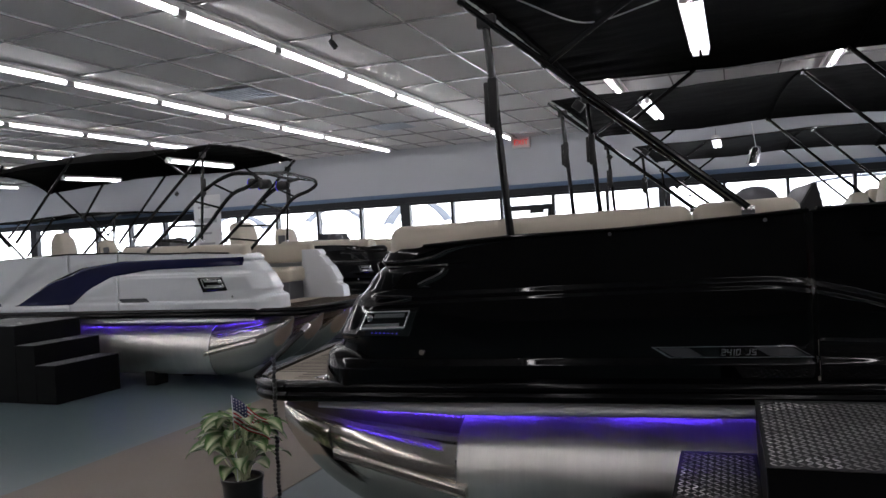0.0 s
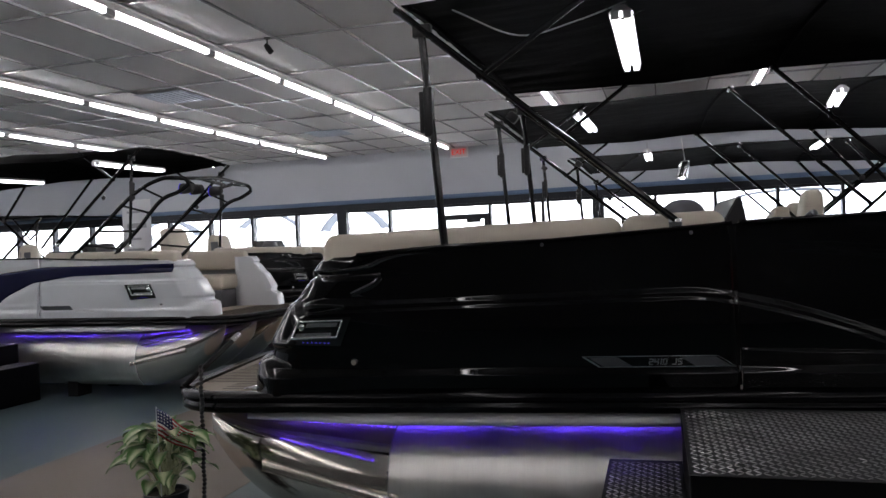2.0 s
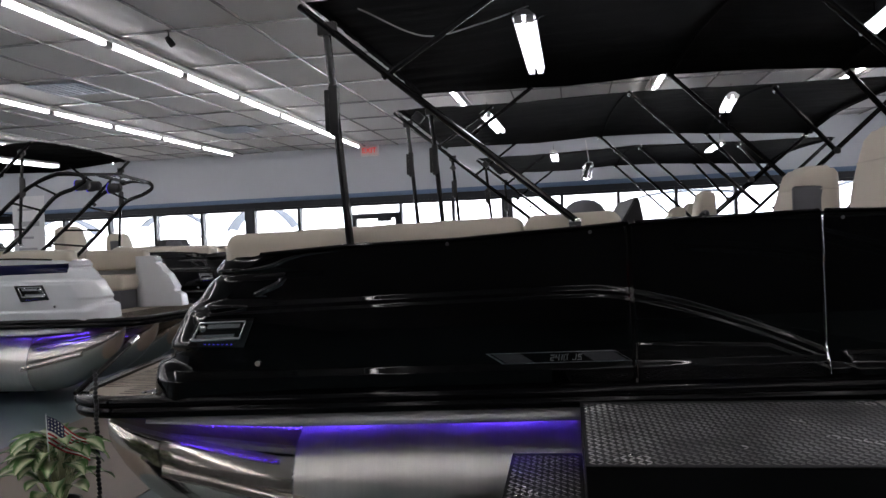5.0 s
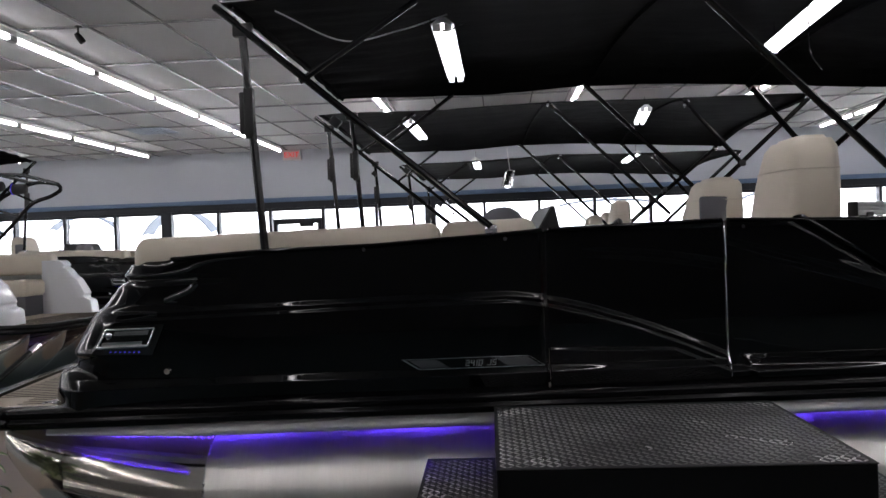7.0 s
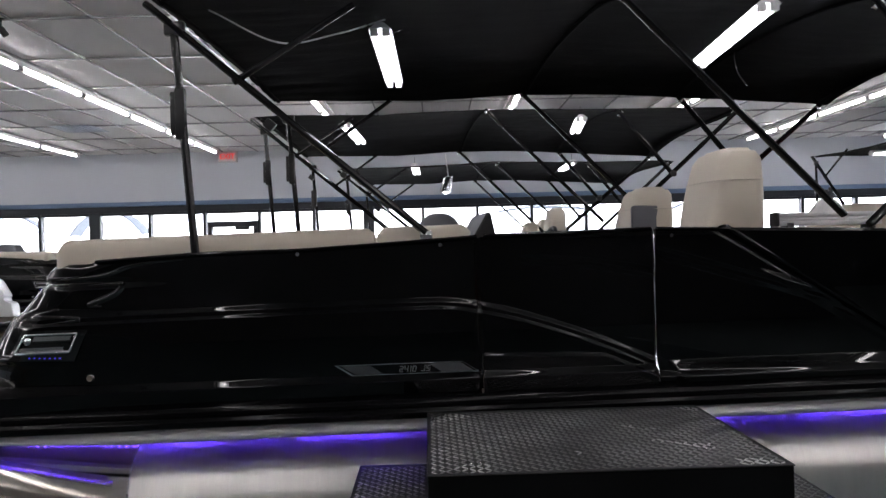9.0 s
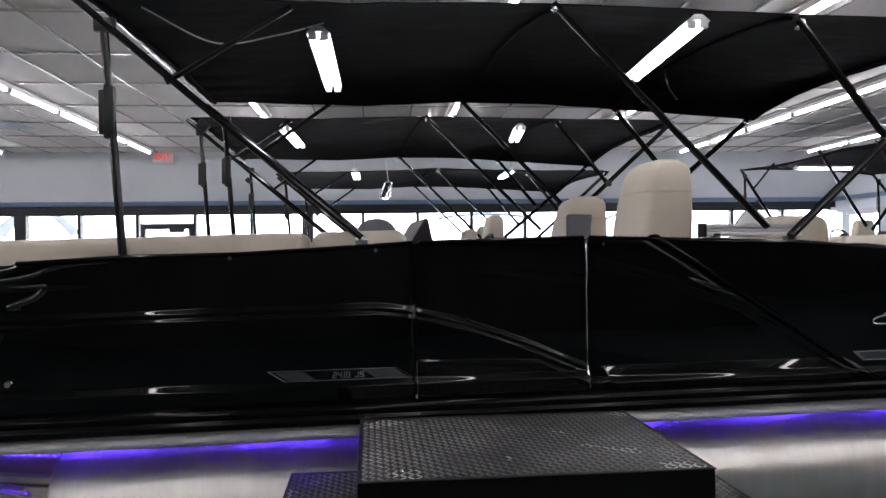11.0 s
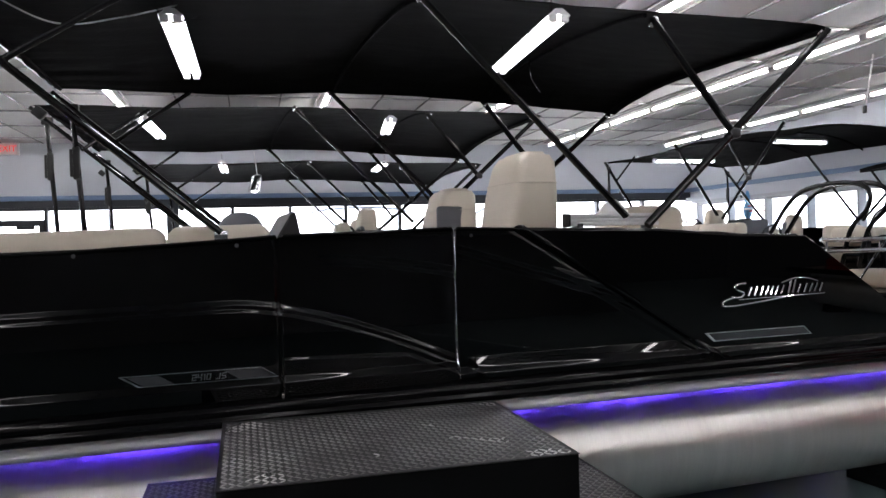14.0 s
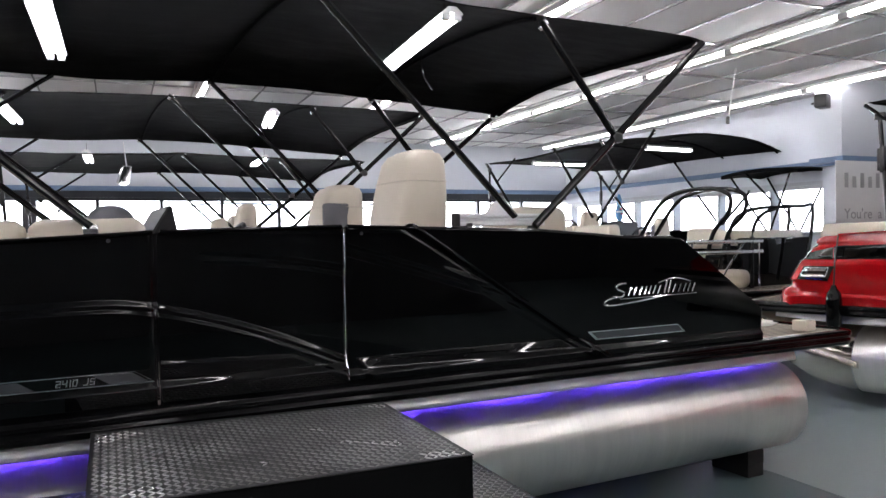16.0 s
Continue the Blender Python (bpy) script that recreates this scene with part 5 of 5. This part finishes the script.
for a_ in (90, 210, 330):
    pipe(bm, [wheel_ @ Vector((0, 0, -0.03)), wheel_ @ Vector((0.15 * math.cos(radians(a_)), 0.15 * math.sin(radians(a_)), 0))], 0.012, 6)
pipe(bm, [wheel_ @ Vector((0, 0, 0.0)), wheel_ @ Vector((0, 0, -0.2))], 0.03, 10)
part("steering_wheel", bm, RUBBER, helm, "black steering wheel")
for y_, z_ in ((0.5, 1.87), (0.8, 1.83)):
    bm = bmesh.new()
    pipe(bm, [(3.0, y_, 1.69), (2.98, y_, z_ - 0.03), (3.0, y_ + 0.02, z_)], 0.012, 8)
    pipe(bm, [(3.0, y_ - 0.03, z_), (3.0, y_ + 0.06, z_ + 0.01)], 0.02, 8)
    part("throttle", bm, RUBBER, helm)

# slim display stand between that boat and the side windows
STAND_BLUE = shader("blue_display_plastic", (0.12, 0.3, 0.55), 0.35, var=0.12, scale=9)
STAND_RED = shader("red_display_plastic", (0.5, 0.06, 0.06), 0.4, var=0.12, scale=9)
o = thing("display_stand", pose(9.71, 11.14, 0, 0, 0, -45), "blue display stand with red and white arms by the window", "display stand")
bm = bmesh.new()
box(bm, -0.16, 0.16, -0.1, 0.1, 0, 0.03, 0.01)
pipe(bm, [(0, 0, 0.03), (0, 0, 1.84)], 0.025, 10)
part("pole", bm, POWDER, o, "black floor pole")
bm = bmesh.new()
box(bm, -0.24, 0.26, -0.09, 0.09, 1.82, 1.86, 0.012)
box(bm, -0.2, 0.04, -0.07, 0.07, 1.86, 1.93, 0.02)
part("tray", bm, PLASTIC, o, "dark tray")
bm = bmesh.new()
rings = []
for z_, rr in ((1.92, 0.03), (1.98, 0.07), (2.1, 0.085), (2.2, 0.05), (2.32, 0.045), (2.42, 0.02)):
    rings.append([(rr * math.cos(2 * math.pi * i / 14) - 0.03, rr * math.sin(2 * math.pi * i / 14), z_) for i in range(14)])
ring_loft(bm, rings)
bmesh.ops.recalc_face_normals(bm, faces=bm.faces[:])
part("post", bm, STAND_BLUE, o, "pale blue moulded post")
for z_, x0_, x1_, mat_ in ((2.13, -0.02, 0.26, STAND_RED), (2.08, -0.08, 0.22, WHITE_PAINT), (2.04, 0.0, 0.27, STAND_RED)):
    bm = bmesh.new()
    box(bm, x0_, x1_, -0.1, -0.04, z_, z_ + 0.028, 0.008)
    part("arm", bm, mat_, o)
bm = bmesh.new()
pipe(bm, [(0.14, -0.03, 1.86), (0.13, -0.05, 2.05)], 0.012, 6)
pipe(bm, [(0.24, -0.03, 1.86), (0.2, -0.05, 2.04)], 0.008, 6)
part("upright", bm, POWDER, o)

# fender hung on the red boat
o = thing("fender", red.matrix_basis @ pose(0.98, -0.1, -0.05), "black boat fender hung on its line from the red boat", "fender")
bm = bmesh.new()
rings = []
for z, rr in ((0.80, 0.02), (0.83, 0.045), (0.87, 0.065), (0.95, 0.07), (1.08, 0.07), (1.15, 0.06), (1.19, 0.03), (1.22, 0.02)):
    rings.append([(rr * math.cos(2 * math.pi * i / 18), rr * math.sin(2 * math.pi * i / 18), z) for i in range(18)])
ring_loft(bm, rings)
bmesh.ops.recalc_face_normals(bm, faces=bm.faces[:])
part("body", bm, GEL_BLACK, o)
bm = bmesh.new()
pipe(bm, [(0, 0, 1.21), (0.0, 0.03, 1.45), (0.02, 0.06, 1.68)], 0.007, 6)
part("line", bm, RUBBER, o)


# ---- potted plant with a small flag ----
def potted_plant(m):
    o = thing("potted_plant", m, "leafy green and cream plant in a black pot on a stand", "plant")
    bm = bmesh.new()
    rings = []
    for z, rr in ((0.1, 0.075), (0.12, 0.08), (0.5, 0.105), (0.52, 0.112), (0.535, 0.112), (0.535, 0.1), (0.5, 0.096)):
        rings.append([(rr * math.cos(2 * math.pi * i / 28), rr * math.sin(2 * math.pi * i / 28), z) for i in range(28)])
    ring_loft(bm, rings)
    bmesh.ops.recalc_face_normals(bm, faces=bm.faces[:])
    part("pot", bm, POT, o)
    bm = bmesh.new()
    bmesh.ops.create_circle(bm, cap_ends=True, segments=24, radius=0.097, matrix=pose(0, 0, 0.515))
    part("soil", bm, SOIL, o)
    for k in range(4):
        a = radians(45 + 90 * k)
        bm = bmesh.new()
        pipe(bm, [(0.13 * math.cos(a), 0.13 * math.sin(a), 0), (0.115 * math.cos(a), 0.115 * math.sin(a), 0.4)], 0.012, 8)
        part("stand_leg", bm, POWDER, o)
    bm = bmesh.new()
    pipe(bm, [(0.118 * math.cos(2 * math.pi * i / 24), 0.118 * math.sin(2 * math.pi * i / 24), 0.13) for i in range(25)], 0.009, 6)
    part("stand_ring", bm, POWDER, o)
    rnd = random.Random(4)
    for k in range(58):
        a = 2.4 * k + rnd.uniform(-0.4, 0.4)
        h = rnd.uniform(0.58, 0.76) if k > 16 else rnd.uniform(0.76, 0.86)
        reach = rnd.uniform(0.05, 0.155) * (1.15 if h < 0.8 else 0.8)
        base = Vector((rnd.uniform(-0.03, 0.03), rnd.uniform(-0.03, 0.03), 0.52))
        neck = Vector((reach * 0.55 * math.cos(a), reach * 0.55 * math.sin(a), h))
        stem = smooth_path([base, (base + neck) / 2 + Vector((0.25 * reach * math.cos(a), 0.25 * reach * math.sin(a), 0.05)), neck], 4)
        bm = bmesh.new()
        pipe(bm, stem, 0.0035, 5)
        part("stem", bm, LEAF, o)
        bm = bmesh.new()
        lay = bm.loops.layers.uv.new("UVMap")
        L, W = rnd.uniform(0.15, 0.21), rnd.uniform(0.042, 0.058)
        droop = rnd.uniform(0.5, 0.9)
        d = Vector((math.cos(a + rnd.uniform(-0.3, 0.3)), math.sin(a + rnd.uniform(-0.3, 0.3)), 0))
        side = Vector((-d.y, d.x, 0))
        p, ang = neck.copy(), 0.65
        rows = []
        N = 9
        for i in range(N + 1):
            t = i / N
            w = W * (math.sin(math.pi * min(1, t * 0.92 + 0.06)) ** 0.8) * (1 - 0.35 * t)
            if i == N:
                w = 0.001
            up = Vector((0, 0, 1)) * math.cos(ang) - d * math.sin(ang)
            wav = 0.004 * math.sin(9 * t + k)
            rows.append([(p + side * w + up * (w * 0.25 + wav), 1), (p + side * w * 0.5 + up * (w * 0.08), 0.5), (p, 0), (p - side * w * 0.5 + up * (w * 0.08), 0.5), (p - side * w + up * (w * 0.25 - wav), 1)])
            p = p + (d * math.cos(ang) + Vector((0, 0, 1)) * math.sin(ang)) * (L / N)
            ang -= droop * 2.1 / N
        vs = [[(bm.verts.new(q), u) for q, u in rw] for rw in rows]
        for ra, rb in zip(vs, vs[1:]):
            for j in range(4):
                f = bm.faces.new((ra[j][0], ra[j + 1][0], rb[j + 1][0], rb[j][0]))
                for lp, u in zip(f.loops, (ra[j][1], ra[j + 1][1], rb[j + 1][1], rb[j][1])):
                    lp[lay].uv = (u, 0)
        part("leaf", bm, LEAF, o)
    return o


potted_plant(pose(-2.08, 3.36, 0) @ Matrix.Diagonal((0.95, 0.95, 1, 1)))

FLAG_RED = shader("flag_red", (0.45, 0.03, 0.04), 0.7, var=0.1)
FLAG_WHITE = shader("flag_white", (0.75, 0.73, 0.7), 0.7, var=0.05)
FLAG_BLUE = shader("flag_blue", (0.02, 0.025, 0.09), 0.7, var=0.1)
o = thing("small_flag", pose(-2.05, 3.27, 0.62, 0, 0, 38) @ Matrix.Diagonal((0.8, 0.8, 0.92, 1)), "small striped flag on a stick in the plant pot", "flag")
bm = bmesh.new()
pipe(bm, [(0, 0, -0.1), (-0.01, 0, 0.37)], 0.004, 6)
part("stick", bm, FIXTURE, o)


def flag_patch(name, u0, u1, v0, v1, material, proud=0.0):
    bm = bmesh.new()

    def at(u, v):
        return Vector((-0.008 + 0.21 * u, 0.02 * math.sin(5 * u) + proud - 0.002, 0.36 - 0.15 * u - 0.14 * v * (1 - 0.25 * u) + 0.008 * math.sin(7 * u + 2 * v)))

    n = 10
    cols = [[at(u0 + (u1 - u0) * i / n, v0 + (v1 - v0) * j / 2) for j in range(3)] for i in range(n + 1)]
    grid_skin(bm, cols)
    bmesh.ops.recalc_face_normals(bm, faces=bm.faces[:])
    ob = part(name, bm, material, o)
    so = ob.modifiers.new("thickness", "SOLIDIFY")
    so.thickness = 0.0015


for k in range(13):
    flag_patch("stripe", 0.0 if k > 6 else 0.42, 1.0, k / 13, (k + 1) / 13, FLAG_RED if k % 2 == 0 else FLAG_WHITE)
flag_patch("canton", 0.0, 0.42, 0.0, 7 / 13, FLAG_BLUE)
for r_ in range(4):
    for c_ in range(5):
        flag_patch("star", 0.03 + c_ * 0.08, 0.06 + c_ * 0.08, 0.04 + r_ * 0.12, 0.09 + r_ * 0.12, FLAG_WHITE, -0.003)

# ---- bead chain that hangs at the bow ----
o = thing("bead_chain", pose(-1.93, 3.44, 0), "black bead chain hanging from the bow rail to the floor", "chain")
z, k = 0.012, 0
bead = None
while z < 1.12:
    if bead is None:
        bm = bmesh.new()
        bmesh.ops.create_uvsphere(bm, u_segments=10, v_segments=7, radius=0.0115)
        bead = part("bead", bm, PLASTIC, o)
        bead.location = (0, 0, z)
    else:
        nb = new("bead", bead.data)
        nb.parent = o
        nb.location = (0.012 * z + 0.002 * math.sin(k), 0, z)
    z += 0.0205
    k += 1
bm = bmesh.new()
pipe(bm, [(0, 0, 0.0), (0.007, 0, 0.6), (0.0135, 0, 1.13)], 0.003, 6)
part("cord", bm, PLASTIC, o)

# ---- door in the window band ----
o = thing("door_1", ROOM @ pose(-4.0, WALL_V, 0), "dark bronze framed glass door with a push bar", "door", "", "structure")
for nm, b in (("door_frame", (0.0, 0.07, -0.02, 0.1, 0, 2.2)), ("door_frame", (0.82, 0.89, -0.02, 0.1, 0, 2.2)), ("door_frame", (0.0, 0.89, -0.022, 0.1, 2.12, 2.22)), ("push_bar", (0.1, 0.8, -0.09, -0.05, 1.02, 1.07)), ("door_closer", (0.5, 0.76, -0.08, -0.02, 2.06, 2.12))):
    bm = bmesh.new()
    box(bm, *b, 0.006)
    part(nm, bm, DARK_FRAME, o)


# ---- ceiling fittings ----
def ceiling_vent(u, v, w, d, shade):
    o = thing("ceiling_vent", ROOM @ pose(u, v, CEIL), "square metal air vent in the ceiling", "air vent", "ceiling vents")
    bm = bmesh.new()
    box(bm, -w / 2, w / 2, -d / 2, d / 2, -0.012, -0.006, 0.003, 1)
    part("backing", bm, shade, o)
    for k in range(8):
        bm = bmesh.new()
        x = -w / 2 + 0.05 + (w - 0.1) * k / 7
        box(bm, x - 0.012, x + 0.012, -d / 2 + 0.04, d / 2 - 0.04, -0.018, -0.012, m=None)
        part("slat", bm, shade, o, smooth=False)


VENT = shader("vent_metal", (0.3, 0.34, 0.4), 0.35, metal=0.6, var=0.1)
ceiling_vent(-5.25, 7.5, 0.6, 0.6, VENT)
ceiling_vent(-4.9, 10.9, 0.6, 0.6, VENT)
ceiling_vent(-9.7, 7.6, 0.6, 0.6, VENT)


def ceiling_camera(u, v):
    o = thing("ceiling_camera", ROOM @ pose(u, v, CEIL) @ Matrix.Diagonal((0.75, 0.75, 0.8, 1)), "small black security camera hung from the ceiling", "camera", "ceiling cameras")
    bm = bmesh.new()
    pipe(bm, [(0, 0, -0.001), (0, 0, -0.012)], 0.035, 14)
    pipe(bm, [(0, 0, 0), (0, 0, -0.1)], 0.009, 8)
    part("stem", bm, PLASTIC, o)
    bm = bmesh.new()
    pipe(bm, [(-0.02, -0.02, -0.07), (0.0, 0.0, -0.1), (0.03, 0.03, -0.15), (0.035, 0.035, -0.16)], [0.02, 0.034, 0.034, 0.025], 14)
    part("body", bm, PLASTIC, o)


ceiling_camera(-3.13, 5.82)
ceiling_camera(4.0, 4.0)
o = thing("hanger_rod", ROOM @ pose(6.35, 6.55, 0), "thin white hanger rod from ceiling to canopy", "rod")
bm = bmesh.new()
pipe(bm, [(-0.08, 0, 2.87), (0.13, 0.1, CEIL)], 0.008, 8)
part("rod", bm, FIXTURE, o)
bm = bmesh.new()
pipe(bm, [(-0.085, 0, 2.85), (-0.07, 0.01, 2.92)], 0.02, 10)
part("clip", bm, PLASTIC, o)

# wall speaker and banner at the column
o = thing("wall_speaker", ROOM @ pose(COL_U - 0.1, 6.92, 3.22, 0, 0, 25), "black wall speaker on the column", "speaker")
bm = bmesh.new()
box(bm, -0.16, 0.06, -0.2, -0.06, -0.08, 0.08, 0.012)
part("cabinet", bm, PLASTIC, o)
bm = bmesh.new()
pipe(bm, [(0.0, -0.08, 0), (0.05, 0.02, 0)], 0.015, 8)
part("bracket", bm, PLASTIC, o)
o = thing("banner", ROOM @ pose(COL_U - 0.29, 6.45, 0), "white vinyl banner with grey lettering beside the column", "banner")
bm = bmesh.new()
box(bm, 0, 2.6, -0.004, 0.004, 1.3, 2.48)
part("sheet", bm, BANNER, o, smooth=False)
for txt, x_ in (("You're", 0.36), ("a", 0.72), ("good", 1.02)):
    words("lettering", txt, 0.17, pose(x_, -0.007, 1.86, 90, 0, 0), INK, o, 0.001)
for k in range(7):
    bm = bmesh.new()
    box(bm, 0.14 + 0.13 * k, 0.2 + 0.13 * k, -0.0075, -0.005, 2.17, 2.30 if k % 2 else 2.34, m=None)
    part("logo_bar", bm, INK, o, smooth=False)
o = thing("banner_stand", ROOM @ pose(-9.7, 12.1, 0), "tall white banner with grey lines of print", "banner")
bm = bmesh.new()
box(bm, 0, 0.62, -0.004, 0.004, 0.05, 2.75)
part("sheet", bm, BANNER, o, smooth=False)
for k, (z_, w_) in enumerate(((2.5, 0.3), (2.22, 0.42), (2.0, 0.3), (1.8, 0.36))):
    bm = bmesh.new()
    box(bm, 0.1, 0.1 + w_, -0.0075, -0.005, z_, z_ + (0.09 if k == 1 else 0.04))
    part("print_bar", bm, INK, o, smooth=False)
bm = bmesh.new()
box(bm, -0.05, 0.67, -0.15, 0.15, 0, 0.05, 0.01)
part("base", bm, ALU_BRIGHT, o)
for a_, b_, z_ in (((-5.73, 8.0), (-5.53, 9.1), 2.8), ((-7.98, 8.75), (-7.72, 9.6), 2.8), ((7.3, 10.46), (8.4, 10.42), 2.86), ((7.5, 8.1), (8.4, 8.14), 2.86)):
    shop_light(a_, b_, z_)
# clamp lamp over the second boat
o = thing("clamp_lamp", pose(1.05, 9.7, 2.42), "silver clamp lamp hung between the canopies", "work light")
bm = bmesh.new()
rings = []
for z_, rr in ((0.14, 0.03), (0.13, 0.05), (0.08, 0.062), (-0.06, 0.07), (-0.065, 0.066), (0.0, 0.05)):
    rings.append([(rr * math.cos(2 * math.pi * i / 18) + 0.25 * z_, rr * math.sin(2 * math.pi * i / 18), z_) for i in range(18)])
ring_loft(bm, rings)
bmesh.ops.recalc_face_normals(bm, faces=bm.faces[:])
part("reflector", bm, ALU_BRIGHT, o)
bm = bmesh.new()
bmesh.ops.create_uvsphere(bm, u_segments=12, v_segments=8, radius=0.045, matrix=pose(-0.01, 0, -0.04))
part("bulb", bm, SHOP_TUBE, o)
bm = bmesh.new()
pipe(bm, [(0.03, 0, 0.13), (0.0, 0.02, 0.42)], 0.005, 6)
part("cord", bm, FIXTURE, o)


# ---- canopies of boats moored outside the windows ----
PALE_CANVAS = shader("pale_grey_canvas", (0.28, 0.31, 0.35), 0.8, var=0.15, scale=4)


def outdoor_canopy(u, v, width, top, fall, turn):
    """A pale grey bimini on thin bowed tubes, beyond the glass."""
    o = thing("outdoor_canopy", ROOM @ pose(u, v, 0, 0, 0, turn), "sun-bleached grey bimini on thin tubes outside the windows", "canopy", "canopies outside")
    bm = bmesh.new()
    rings = []
    for k in range(17):
        t = k / 16
        x = -width / 2 + width * t
        z = top - fall * abs(2 * t - 1) ** 2.5
        rings.append([(x, -0.25, z), (x, 0.0, z + 0.03), (x, 0.25, z), (x, 0.25, z - 0.02), (x, 0.0, z + 0.01), (x, -0.25, z - 0.03)])
    ring_loft(bm, rings)
    bmesh.ops.recalc_face_normals(bm, faces=bm.faces[:])
    part("cloth", bm, PALE_CANVAS, o)
    for y in (-0.22, 0.22):
        for x0, x1 in ((-0.49, -0.02), (0.49, 0.0), (-0.2, 0.06)):
            bm = bmesh.new()
            z = top - fall * abs(2 * x0) ** 2.5 - 0.05
            pipe(bm, [(x0 * width, y, z), (x1 * width - 0.1, y, 1.0)], 0.014, 6)
            part("tube", bm, ALU_BRIGHT, o)
    bm = bmesh.new()
    box(bm, -width * 0.7, width * 0.7, -0.95, 0.95, 0.0, 1.0, 0.06)
    part("hull", bm, GEL_WHITE, o)


outdoor_canopy(-9.5, 17.3, 1.5, 2.6, 0.3, 8)
outdoor_canopy(-7.2, 17.3, 1.7, 2.62, 0.5, -6)
outdoor_canopy(-12.6, 17.4, 1.9, 2.6, 0.4, 5)
outdoor_canopy(2.6, 17.2, 2.2, 2.5, 0.1, 3)
outdoor_canopy(6.2, 17.2, 2.0, 2.55, 0.3, -4)

# ---- papers left on the stern deck ----
PAPER = shader("paper", (0.74, 0.73, 0.7), 0.8, var=0.05)
o = thing("paper_sheets", main.matrix_basis @ pose(7.04, 0.62, 0.967, 0, 0, 12), "loose printed paper sheets on the stern deck", "papers")
for k, (x_, y_, a_) in enumerate(((0, 0, 0), (0.04, 0.03, 14), (-0.05, 0.16, -20))):
    bm = bmesh.new()
    cols = [[(-0.14 + 0.28 * i / 6, -0.1 + 0.2 * j / 4, 0.006 * k + 0.002 + 0.012 * (abs(i - 3) / 3) ** 2 * (1 + j / 4)) for j in range(5)] for i in range(7)]
    grid_skin(bm, cols)
    bm.transform(pose(x_, y_, 0, 0, 0, a_))
    ob_ = part("sheet", bm, PAPER, o)
    so_ = ob_.modifiers.new("thickness", "SOLIDIFY")
    so_.thickness = 0.002
